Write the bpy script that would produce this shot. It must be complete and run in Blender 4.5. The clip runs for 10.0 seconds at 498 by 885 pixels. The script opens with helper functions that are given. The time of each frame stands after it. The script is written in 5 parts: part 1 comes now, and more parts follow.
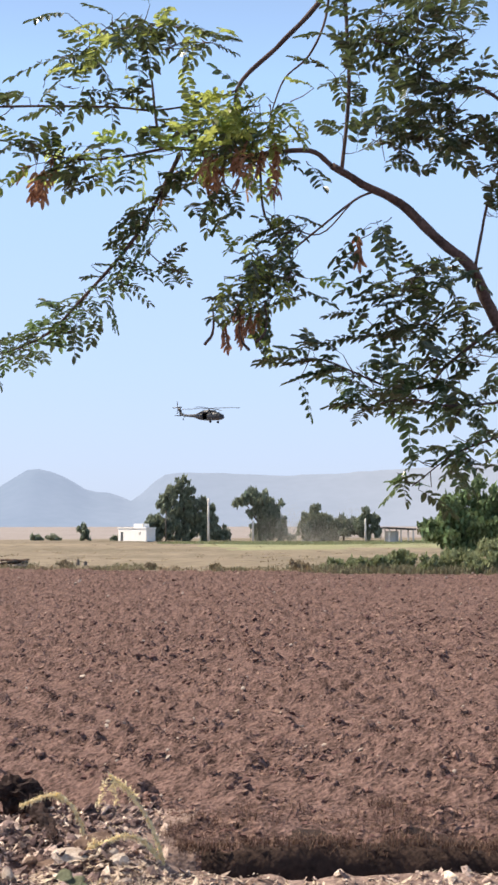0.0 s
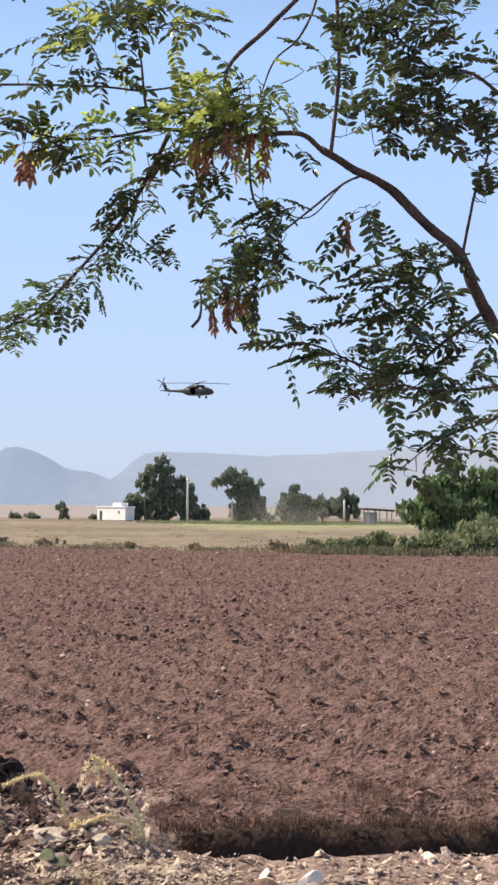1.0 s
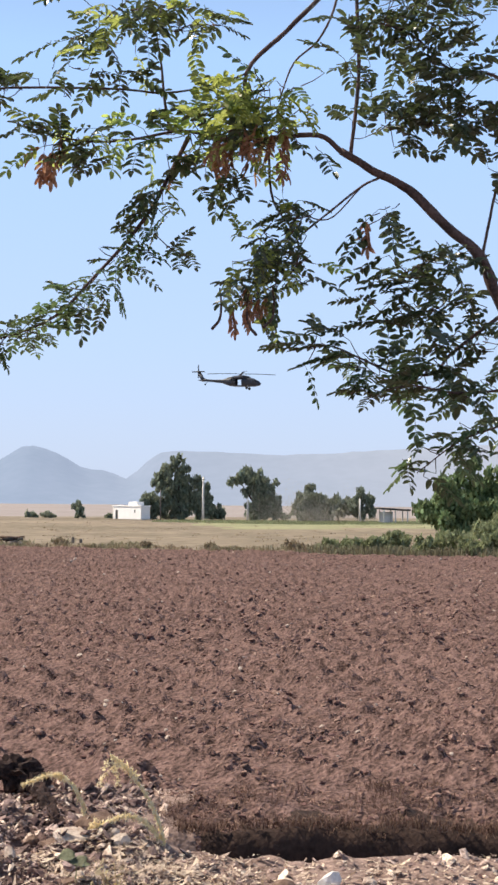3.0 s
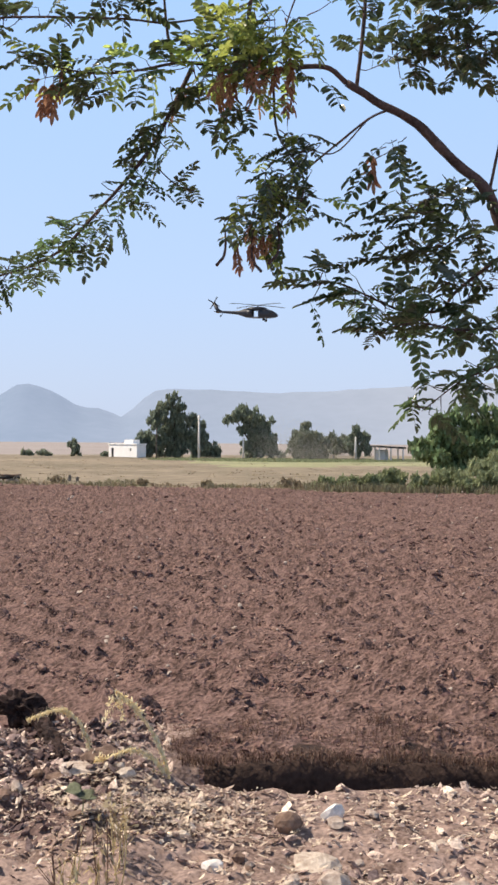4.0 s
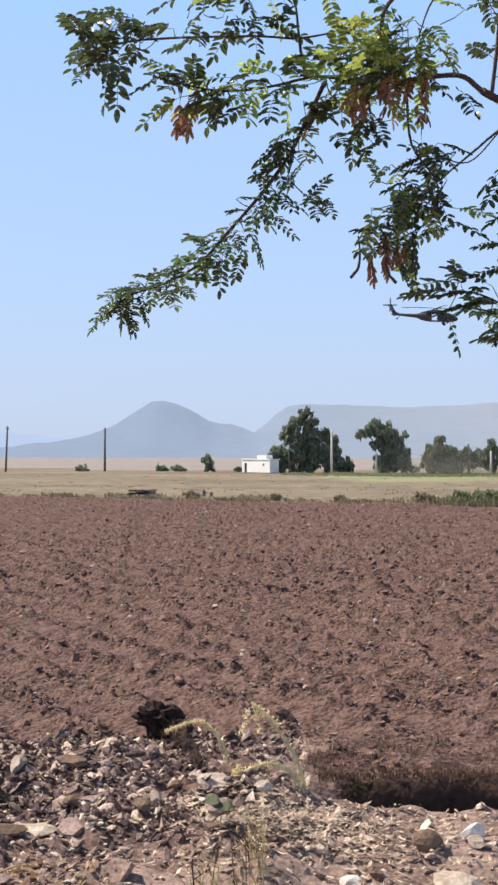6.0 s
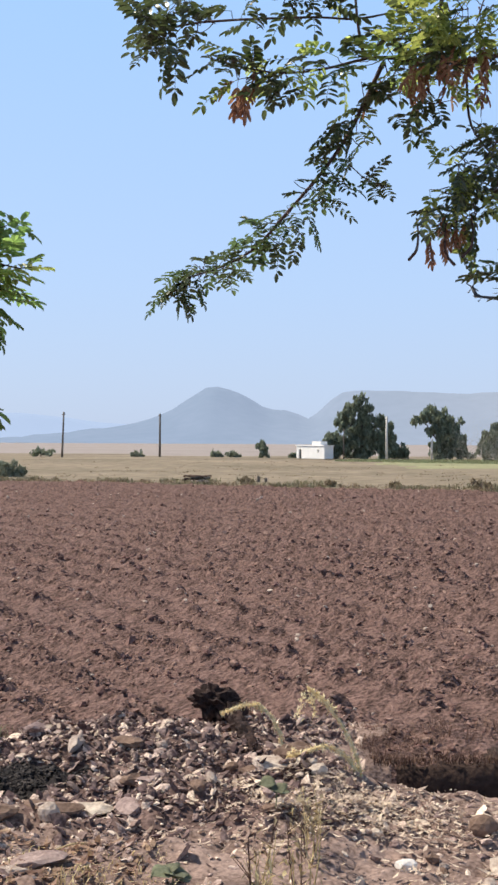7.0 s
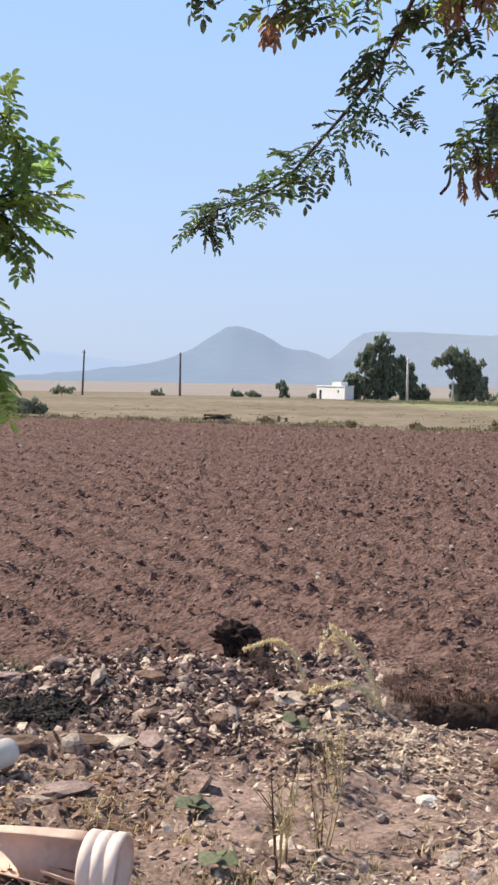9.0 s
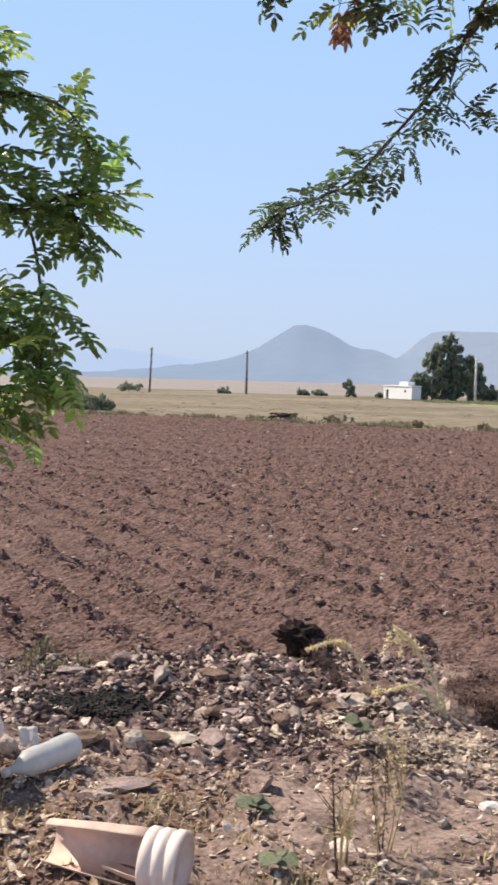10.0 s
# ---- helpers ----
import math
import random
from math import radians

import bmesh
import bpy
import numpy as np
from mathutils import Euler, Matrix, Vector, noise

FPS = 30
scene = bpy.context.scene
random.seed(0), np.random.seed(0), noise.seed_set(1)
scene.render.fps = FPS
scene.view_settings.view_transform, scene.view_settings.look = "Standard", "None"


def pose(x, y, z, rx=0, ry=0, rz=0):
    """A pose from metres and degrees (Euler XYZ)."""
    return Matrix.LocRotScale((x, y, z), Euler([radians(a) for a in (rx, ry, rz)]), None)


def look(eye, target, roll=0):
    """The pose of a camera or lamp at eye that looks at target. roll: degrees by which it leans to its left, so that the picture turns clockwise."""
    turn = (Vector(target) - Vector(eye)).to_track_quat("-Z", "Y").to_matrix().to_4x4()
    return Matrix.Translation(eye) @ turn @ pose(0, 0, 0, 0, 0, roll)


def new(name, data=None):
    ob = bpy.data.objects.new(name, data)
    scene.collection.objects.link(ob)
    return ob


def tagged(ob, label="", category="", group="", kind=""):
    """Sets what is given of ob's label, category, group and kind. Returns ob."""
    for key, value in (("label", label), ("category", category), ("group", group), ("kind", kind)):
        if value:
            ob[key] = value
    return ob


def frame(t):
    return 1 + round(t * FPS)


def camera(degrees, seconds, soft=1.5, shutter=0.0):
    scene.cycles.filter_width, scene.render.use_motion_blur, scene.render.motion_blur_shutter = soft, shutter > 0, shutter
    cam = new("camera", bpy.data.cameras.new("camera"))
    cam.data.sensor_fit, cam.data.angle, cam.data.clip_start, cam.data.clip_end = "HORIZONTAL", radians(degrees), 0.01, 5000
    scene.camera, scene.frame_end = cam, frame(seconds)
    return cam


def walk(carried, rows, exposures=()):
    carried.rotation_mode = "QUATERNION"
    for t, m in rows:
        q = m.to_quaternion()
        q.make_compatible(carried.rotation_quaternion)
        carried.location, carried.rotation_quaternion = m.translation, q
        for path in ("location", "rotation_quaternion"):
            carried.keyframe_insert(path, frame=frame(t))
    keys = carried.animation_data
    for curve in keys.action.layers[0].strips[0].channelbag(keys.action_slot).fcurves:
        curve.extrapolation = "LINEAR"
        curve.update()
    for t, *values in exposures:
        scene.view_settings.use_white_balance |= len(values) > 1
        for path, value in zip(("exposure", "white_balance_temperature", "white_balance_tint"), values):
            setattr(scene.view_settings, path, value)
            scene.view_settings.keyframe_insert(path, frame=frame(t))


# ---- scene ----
from itertools import product

# ---- camera: hand-held, panning slowly to the left ----
cam = camera(23.72, 10.0, soft=2.7, shutter=0.12)
EYE = 2.2
WAY = [
    (0.0, -4.849, 4.011, -0.092, 0.1226, -0.0306, -0.0252),
    (0.1, -4.318, 3.377, -0.049, 0.1205, -0.0271, -0.0256),
    (0.2, -4.305, 2.946, -0.006, 0.1184, -0.0236, -0.0259),
    (0.3, -4.551, 2.694, 0.038, 0.1163, -0.0202, -0.0263),
    (0.4, -4.961, 2.577, 0.081, 0.1142, -0.0167, -0.0266),
    (0.5, -5.398, 2.611, 0.124, 0.1121, -0.0132, -0.0270),
    (1.0, -5.839, 3.045, 0.422, 0.0865, -0.0130, -0.0255),
    (1.5, -5.357, 2.396, 0.418, 0.0693, 0.0006, -0.0197),
    (2.0, -5.195, 2.650, 0.662, 0.0560, -0.0005, -0.0340),
    (3.3, -5.096, 3.013, 0.465, 0.0641, 0.0003, -0.0337),
    (3.5, -5.540, 2.368, 0.391, 0.0520, 0.0060, -0.0360),
    (4.0, -5.342, 0.004, 0.456, 0.0158, -0.0002, -0.0034),
    (4.5, -2.576, -1.936, 0.107, -0.0005, 0.0035, 0.0374),
    (5.0, -1.131, -1.365, 0.073, -0.0060, 0.0143, 0.0082),
    (5.5, 0.000, 0.328, -0.000, 0.0000, -0.0000, -0.0000),
    (5.7, 0.394, 0.811, 0.060, 0.0028, -0.0065, -0.0023),
    (7.0, 3.687, 0.025, 0.318, -0.0100, -0.0286, -0.0046),
    (7.5, 4.613, 0.103, 0.405, -0.0091, -0.0395, 0.0119),
    (8.0, 4.763, -0.295, 0.281, -0.0121, -0.0406, 0.0226),
    (8.5, 3.936, -1.489, 0.291, -0.0182, -0.0443, 0.0284),
    (9.0, 4.604, -2.886, 0.919, -0.0464, -0.0488, 0.0404),
    (9.1, 5.454, -3.040, 0.931, -0.0487, -0.0481, 0.0406),
    (9.2, 6.540, -3.172, 0.943, -0.0510, -0.0474, 0.0408),
    (9.3, 7.776, -3.173, 0.955, -0.0533, -0.0467, 0.0410),
    (9.4, 8.982, -3.163, 0.966, -0.0556, -0.0460, 0.0413),
    (9.5, 9.984, -3.061, 0.978, -0.0579, -0.0453, 0.0415),
    (9.6, 10.692, -3.060, 1.080, -0.0556, -0.0450, 0.0441),
    (9.7, 10.882, -3.033, 1.182, -0.0534, -0.0448, 0.0467),
    (9.8, 10.380, -3.013, 1.285, -0.0512, -0.0446, 0.0493),
    (9.9, 9.329, -3.008, 1.387, -0.0490, -0.0444, 0.0520),
    (10.0, 7.780, -3.026, 1.489, -0.0468, -0.0442, 0.0546),
]


def view(x, z, y, yaw, pitch, roll):
    ahead = Vector((-math.sin(radians(yaw)) * math.cos(radians(pitch)), math.cos(radians(yaw)) * math.cos(radians(pitch)), math.sin(radians(pitch))))
    eye = Vector((x, y, EYE + z))
    return look(eye, eye + ahead * 10, roll)


walk(cam, [(t, view(x, z, y, yaw, pitch, roll)) for t, yaw, pitch, roll, x, z, y in WAY], [(0, 0.22, 6900, 12), (0.5, 0.09, 6900, 12), (2.0, 0.12, 6850, 12), (3.5, 0.15, 6850, 12), (4.5, 0.04, 6850, 12), (5.5, 0.04, 6750, 11), (7.0, 0.02, 6600, 9.5), (10.0, 0.04, 6650, 10)])

# ---- sky, sun ----
SUN_EL, SUN_AZ = 51.0, -70.0
world = bpy.data.worlds.new("sky")
scene.world = world
world.use_nodes = True
wn = world.node_tree.nodes
sky = wn.new("ShaderNodeTexSky")
sky.sky_type, sky.sun_disc = "NISHITA", False
sky.sun_elevation, sky.sun_rotation = radians(SUN_EL), radians(SUN_AZ)
sky.air_density, sky.dust_density, sky.ozone_density = 1.0, 1.6, 2.5
# thick bright haze low in the sky, thinning towards the zenith
wlink = world.node_tree.links.new
wco, wxyz, wramp, wmix = wn.new("ShaderNodeTexCoord"), wn.new("ShaderNodeSeparateXYZ"), wn.new("ShaderNodeValToRGB"), wn.new("ShaderNodeMix")
wlink(wco.outputs["Generated"], wxyz.inputs[0])
wlink(wxyz.outputs["Z"], wramp.inputs[0])
for e, (at, c) in zip([wramp.color_ramp.elements[0], wramp.color_ramp.elements[1], wramp.color_ramp.elements.new(0.13), wramp.color_ramp.elements.new(0.36), wramp.color_ramp.elements.new(0.52)], ((0.0, (5.3, 6.4, 8.5)), (1.0, (0.8, 1.15, 1.9)), (0.13, (4.7, 6.5, 9.6)), (0.36, (3.8, 6.2, 10.4)), (0.52, (1.9, 2.9, 4.8)))):
    e.position, e.color = at, (*c, 1)
wmix.data_type = "RGBA"
wmix.inputs[0].default_value = 0.85
wlink(sky.outputs[0], wmix.inputs[6])
wlink(wramp.outputs[0], wmix.inputs[7])
wlink(wmix.outputs[2], wn["Background"].inputs[0])
wn["Background"].inputs[1].default_value = 0.11
sun = new("sun", bpy.data.lights.new("sun", "SUN"))
sun.data.energy, sun.data.angle, sun.data.color = 5.9, radians(0.6), (1.0, 0.91, 0.78)
toward = Vector((math.sin(radians(SUN_AZ)) * math.cos(radians(SUN_EL)), math.cos(radians(SUN_AZ)) * math.cos(radians(SUN_EL)), math.sin(radians(SUN_EL))))
sun.matrix_world = look(toward * 50, (0, 0, 0))


# ---- materials ----
def mat(name, dark, light, scale=4.0, fine=30.0, rough=0.85, bump=0.3, metal=0.0, spec=0.3, trans=0.0, through_gain=1.0, spread=0.0, glow=0.0, glow_colour=None, island=False):
    """Two colours mixed by a coarse and a fine noise, with relief; spread varies single pieces."""
    m = bpy.data.materials.new(name)
    m.use_nodes = True
    n, link = m.node_tree.nodes, m.node_tree.links.new
    out, bsdf = n["Material Output"], n["Principled BSDF"]
    bsdf.inputs["Roughness"].default_value, bsdf.inputs["Metallic"].default_value = rough, metal
    bsdf.inputs["Specular IOR Level"].default_value = spec
    co = n.new("ShaderNodeTexCoord")
    big, small = n.new("ShaderNodeTexNoise"), n.new("ShaderNodeTexNoise")
    for tex, s, d in ((big, scale, 3), (small, fine, 4)):
        tex.inputs["Scale"].default_value, tex.inputs["Detail"].default_value = s, d
        link(co.outputs["Object"], tex.inputs["Vector"])
    add = n.new("ShaderNodeMath")
    add.operation = "MULTIPLY_ADD"
    add.inputs[1].default_value = 0.55
    link(small.outputs[0], add.inputs[0])
    half = n.new("ShaderNodeMath")
    half.operation = "MULTIPLY"
    half.inputs[1].default_value = 0.45
    link(big.outputs[0], half.inputs[0])
    link(half.outputs[0], add.inputs[2])
    ramp = n.new("ShaderNodeValToRGB")
    ramp.color_ramp.elements[0].position, ramp.color_ramp.elements[1].position = 0.36, 0.64
    ramp.color_ramp.elements[0].color, ramp.color_ramp.elements[1].color = (*dark, 1), (*light, 1)
    link(add.outputs[0], ramp.inputs[0])
    colour = ramp.outputs[0]
    if spread:
        hsv = n.new("ShaderNodeHueSaturation")
        if island:
            pick = n.new("ShaderNodeNewGeometry").outputs["Random Per Island"]
        else:
            pick = n.new("ShaderNodeObjectInfo").outputs["Random"]
        rng = n.new("ShaderNodeMapRange")
        rng.inputs["To Min"].default_value, rng.inputs["To Max"].default_value = 1 - spread, 1 + spread
        link(pick, rng.inputs["Value"])
        link(rng.outputs[0], hsv.inputs["Value"])
        hue = n.new("ShaderNodeMapRange")
        hue.inputs["To Min"].default_value, hue.inputs["To Max"].default_value = 0.5 - spread * 0.05, 0.5 + spread * 0.04
        link(pick, hue.inputs["Value"])
        link(hue.outputs[0], hsv.inputs["Hue"])
        link(colour, hsv.inputs["Color"])
        colour = hsv.outputs[0]
    link(colour, bsdf.inputs["Base Color"])
    if bump:
        b = n.new("ShaderNodeBump")
        b.inputs["Strength"].default_value, b.inputs["Distance"].default_value = bump, 0.6 / fine
        link(small.outputs[0], b.inputs["Height"])
        link(b.outputs[0], bsdf.inputs["Normal"])
    if trans:
        tr, mix = n.new("ShaderNodeBsdfTranslucent"), n.new("ShaderNodeMixShader")
        mix.inputs[0].default_value = trans
        gain = n.new("ShaderNodeVectorMath")
        gain.operation = "SCALE"
        gain.inputs["Scale"].default_value = through_gain
        link(colour, gain.inputs[0])
        link(gain.outputs[0], tr.inputs[0])
        link(bsdf.outputs[0], mix.inputs[1])
        link(tr.outputs[0], mix.inputs[2])
        link(mix.outputs[0], out.inputs[0])
    if glow:
        bsdf.inputs["Emission Color"].default_value = (*(glow_colour or light), 1)
        bsdf.inputs["Emission Strength"].default_value = glow
    return m


SOIL = mat("tilled_soil", (0.054, 0.034, 0.030), (0.262, 0.168, 0.148), 6.5, 26, 0.95, 1.0, spec=0.1)
for node in SOIL.node_tree.nodes:
    if node.bl_idname == "ShaderNodeBump":
        node.inputs["Distance"].default_value = 0.06
CLOD = mat("soil_clods", (0.120, 0.073, 0.062), (0.30, 0.19, 0.162), 3, 25, 0.95, 0.5, spec=0.1, spread=0.35, island=True)
# soil darkened to near black: the ditch's shade is put into its colour
DITCH_SHADE = mat("ditch_shade_soil", (0.022, 0.013, 0.010), (0.075, 0.045, 0.035), 2.5, 22, 0.9, 0.6)
VERGE = mat("stony_dirt", (0.105, 0.070, 0.060), (0.39, 0.285, 0.245), 2.2, 35, 0.95, 0.6, spec=0.1)
STRAW = mat("dry_grassland", (0.145, 0.122, 0.085), (0.32, 0.262, 0.195), 0.05, 0.7, 0.95, 0.3, spec=0.1)
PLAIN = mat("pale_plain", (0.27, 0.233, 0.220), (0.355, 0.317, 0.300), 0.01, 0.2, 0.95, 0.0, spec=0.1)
BURNT = mat("burnt_earth_ground", (0.058, 0.038, 0.035), (0.235, 0.16, 0.143), 3.0, 40, 0.95, 0.8, spec=0.1)
BLACK_PATCH = mat("black_patch_ground", (0.010, 0.009, 0.010), (0.040, 0.034, 0.034), 4.0, 40, 0.95, 0.8, spec=0.1)
CROP = mat("pale_green_crop", (0.20, 0.205, 0.115), (0.35, 0.345, 0.205), 0.10, 1.4, 0.95, 0.2, spec=0.1)
LITTER = mat("stone_litter", (0.17, 0.112, 0.096), (0.70, 0.55, 0.475), 5, 60, 0.9, 0.4, spec=0.2, spread=0.7, island=True)
DRYLEAF = mat("dry_leaf_litter", (0.32, 0.235, 0.175), (0.62, 0.50, 0.40), 8, 60, 0.8, 0.2, trans=0.2, spread=0.4, island=True)
ROCK = mat("pale_rock", (0.34, 0.26, 0.21), (0.60, 0.51, 0.43), 6, 45, 0.9, 0.5, spread=0.25)
ROCK_BROWN = mat("brown_rock", (0.12, 0.075, 0.055), (0.24, 0.16, 0.12), 6, 45, 0.9, 0.5)
ROCK_MAUVE = mat("mauve_rock", (0.17, 0.115, 0.108), (0.36, 0.27, 0.25), 6, 45, 0.9, 0.5, spread=0.3)
ROCK_WHITE = mat("white_rock", (0.62, 0.57, 0.53), (0.85, 0.81, 0.77), 6, 45, 0.8, 0.3)
BLACK_BROWN = mat("near_black_brown", (0.015, 0.009, 0.008), (0.055, 0.031, 0.026), 8, 50, 0.95, 0.8)
BLACK_CRUMB = mat("near_black_crumbs", (0.012, 0.011, 0.011), (0.060, 0.050, 0.048), 6, 40, 0.95, 0.7, spread=0.6, island=True)
BARK = mat("branch_bark", (0.055, 0.036, 0.033), (0.15, 0.10, 0.088), 12, 90, 0.9, 0.8)
LEAF = mat("green_leaflets", (0.042, 0.070, 0.028), (0.105, 0.150, 0.058), 9, 60, 0.32, 0.1, spec=1.0, trans=0.38, through_gain=1.7, spread=0.45)
LEAF_FRESH = mat("fresh_green_leaflets", (0.10, 0.165, 0.042), (0.21, 0.30, 0.085), 9, 60, 0.28, 0.1, spec=0.8, trans=0.45, through_gain=2.0, spread=0.4)
PALE_HUSK = mat("bleached_husks", (0.34, 0.25, 0.19), (0.76, 0.63, 0.51), 8, 60, 0.8, 0.2, trans=0.2, spread=0.35, island=True)
BROWN_LITTER = mat("brown_leaf_litter", (0.14, 0.078, 0.054), (0.46, 0.31, 0.22), 8, 60, 0.8, 0.2, trans=0.2, spread=0.4, island=True)
LEAF_YOUNG = mat("yellow_green_leaflets", (0.17, 0.225, 0.050), (0.30, 0.35, 0.105), 9, 60, 0.35, 0.1, spec=0.5, trans=0.55, through_gain=2.3, spread=0.3)
LEAF_BROWN = mat("withered_leaflets", (0.26, 0.125, 0.065), (0.56, 0.35, 0.20), 9, 60, 0.6, 0.1, trans=0.45, through_gain=1.5, spread=0.35)
# distant greens lightened past leaf colour: haze in the air is painted in
FAR_LEAF = mat("haze_paled_far_foliage", (0.185, 0.220, 0.160), (0.30, 0.34, 0.25), 0.4, 3, 0.8, 0.0, trans=0.4, spread=0.35, island=True)
HAZE_PALE_LEAF = mat("haze_pale_foliage", (0.20, 0.22, 0.16), (0.32, 0.345, 0.26), 0.4, 3, 0.9, 0.0, trans=0.25, spread=0.25, island=True)
BUSH_LEAF = mat("bush_foliage", (0.125, 0.185, 0.085), (0.24, 0.32, 0.155), 0.5, 4, 0.7, 0.0, trans=0.3, spread=0.4, island=True)
DRY_BUSH = mat("dry_brush", (0.095, 0.055, 0.042), (0.22, 0.135, 0.10), 3, 20, 0.9, 0.0, trans=0.2, spread=0.4, island=True)
STALK = mat("dry_straw", (0.45, 0.34, 0.17), (0.70, 0.58, 0.34), 20, 90, 0.7, 0.2, trans=0.2, spread=0.25, island=True)
GRASS = mat("grass_tufts", (0.24, 0.19, 0.125), (0.37, 0.295, 0.20), 1, 6, 0.9, 0.0, trans=0.25, spread=0.4, island=True)
# near-black hill that glows in the haze's colour; no real scattering
HILL = mat("hill_haze_glow", (0.05, 0.065, 0.08), (0.075, 0.09, 0.11), 0.004, 0.03, 1.0, 0.0, spec=0.0, glow=1.0, glow_colour=(0.285, 0.355, 0.50))
# haze is put into the glow colour, paler and warmer to the right
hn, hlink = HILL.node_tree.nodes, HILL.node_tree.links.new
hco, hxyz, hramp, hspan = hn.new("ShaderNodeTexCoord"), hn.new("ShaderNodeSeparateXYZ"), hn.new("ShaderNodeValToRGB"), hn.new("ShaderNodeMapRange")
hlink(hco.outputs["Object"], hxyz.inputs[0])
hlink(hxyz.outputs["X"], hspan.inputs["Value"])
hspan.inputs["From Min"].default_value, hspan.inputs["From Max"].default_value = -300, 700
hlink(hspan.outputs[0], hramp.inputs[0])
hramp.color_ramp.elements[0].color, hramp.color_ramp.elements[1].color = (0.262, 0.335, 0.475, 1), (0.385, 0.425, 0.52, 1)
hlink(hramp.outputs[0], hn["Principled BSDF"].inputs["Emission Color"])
# thicker haze of the farther range, painted as a paler, bluer glow
HILL_FAR = mat("far_hill_haze_glow", (0.05, 0.065, 0.08), (0.06, 0.075, 0.09), 0.004, 0.03, 1.0, 0.0, spec=0.0, glow=1.0, glow_colour=(0.42, 0.53, 0.75))
WALL = mat("white_plaster", (0.80, 0.79, 0.77), (0.90, 0.89, 0.87), 0.8, 9, 0.85, 0.1)
DARK = mat("dark_opening", (0.025, 0.025, 0.027), (0.06, 0.058, 0.055), 2, 12, 0.6, 0.0)
WOOD = mat("grey_wood_pole", (0.10, 0.085, 0.075), (0.20, 0.175, 0.155), 3, 30, 0.9, 0.4)
CONCRETE = mat("pale_concrete", (0.58, 0.56, 0.52), (0.74, 0.71, 0.67), 2, 20, 0.9, 0.2)
PLASTIC = mat("faded_pink_plastic", (0.60, 0.41, 0.32), (0.74, 0.54, 0.44), 4, 25, 0.55, 0.1, spec=0.4)
PLASTIC_PALE = mat("sun_bleached_plastic", (0.80, 0.63, 0.545), (0.89, 0.75, 0.67), 4, 25, 0.5, 0.1, spec=0.4)
BOTTLE = mat("cloudy_bottle_plastic", (0.74, 0.73, 0.72), (0.88, 0.87, 0.86), 6, 30, 0.25, 0.1, spec=0.5, trans=0.45)
PAPER = mat("white_scrap", (0.72, 0.68, 0.65), (0.85, 0.82, 0.80), 6, 30, 0.8, 0.1, trans=0.2)
HULL = mat("dark_grey_aircraft_paint", (0.016, 0.019, 0.027), (0.031, 0.036, 0.048), 0.6, 6, 0.5, 0.0, spec=0.5)
HULL_PALE = mat("light_grey_panel", (0.30, 0.32, 0.34), (0.42, 0.44, 0.46), 0.6, 6, 0.55, 0.0)
GLASS = mat("cockpit_glass", (0.02, 0.025, 0.03), (0.03, 0.035, 0.04), 1, 8, 0.08, 0.0, spec=0.7)
RUBBER = mat("tyre_rubber", (0.015, 0.015, 0.015), (0.03, 0.03, 0.03), 3, 20, 0.9, 0.1)
PLUME = mat("straw_plume", (0.82, 0.69, 0.40), (0.95, 0.85, 0.60), 20, 90, 0.7, 0.2, trans=0.3, through_gain=1.1)
CRUMB = mat("burnt_earth", (0.065, 0.043, 0.041), (0.25, 0.172, 0.158), 6, 40, 0.95, 0.6, spread=0.5, island=True)
LEAF_PALE = mat("pale_weed_leaf", (0.13, 0.145, 0.085), (0.24, 0.25, 0.16), 14, 60, 0.6, 0.2, trans=0.3, spread=0.2)
DUST = mat("airborne_dust", (0.48, 0.46, 0.42), (0.56, 0.54, 0.50), 1, 8, 1.0, 0.0, spec=0.0, trans=0.5)
OLIVE = mat("dry_olive_weeds", (0.150, 0.140, 0.085), (0.27, 0.245, 0.155), 1, 8, 0.9, 0.0, trans=0.25, spread=0.35, island=True)
GREEN = mat("low_weeds", (0.19, 0.22, 0.11), (0.33, 0.36, 0.20), 3, 20, 0.7, 0.0, trans=0.3, spread=0.3, island=True)


# ---- mesh tools ----
def part(name, bm, material, parent=None, label="", smooth=True):
    me = bpy.data.meshes.new(name)
    bm.to_mesh(me)
    bm.free()
    me.materials.append(material)
    if smooth:
        me.polygons.foreach_set("use_smooth", [True] * len(me.polygons))
    ob = new(name, me)
    if parent:
        ob.parent = parent
    if label:
        tagged(ob, label)
    return ob


def tri_mesh(name, verts, faces, materials, smooth=False):
    """A mesh from an array of corners and one of triangles or quads."""
    verts, faces = np.asarray(verts, np.float32), np.asarray(faces, np.int32)
    me = bpy.data.meshes.new(name)
    k = faces.shape[1]
    me.vertices.add(len(verts))
    me.vertices.foreach_set("co", verts.ravel())
    me.loops.add(faces.size)
    me.loops.foreach_set("vertex_index", faces.ravel())
    me.polygons.add(len(faces))
    me.polygons.foreach_set("loop_start", np.arange(0, faces.size, k, dtype=np.int32))
    me.polygons.foreach_set("loop_total", np.full(len(faces), k, np.int32))
    me.polygons.foreach_set("use_smooth", np.full(len(faces), smooth))
    for m in materials:
        me.materials.append(m)
    me.update(calc_edges=True)
    return me


def empty(name, m):
    ob = new(name)
    ob.matrix_world = m
    return ob


def lattice(x, y, seed):
    h = (x * 374761393 + y * 668265263 + seed * 2147483647) & 0xFFFFFFFF
    h = ((h ^ (h >> 13)) * 1274126177) & 0xFFFFFFFF
    return ((h ^ (h >> 16)) & 0xFFFF) / 65535.0


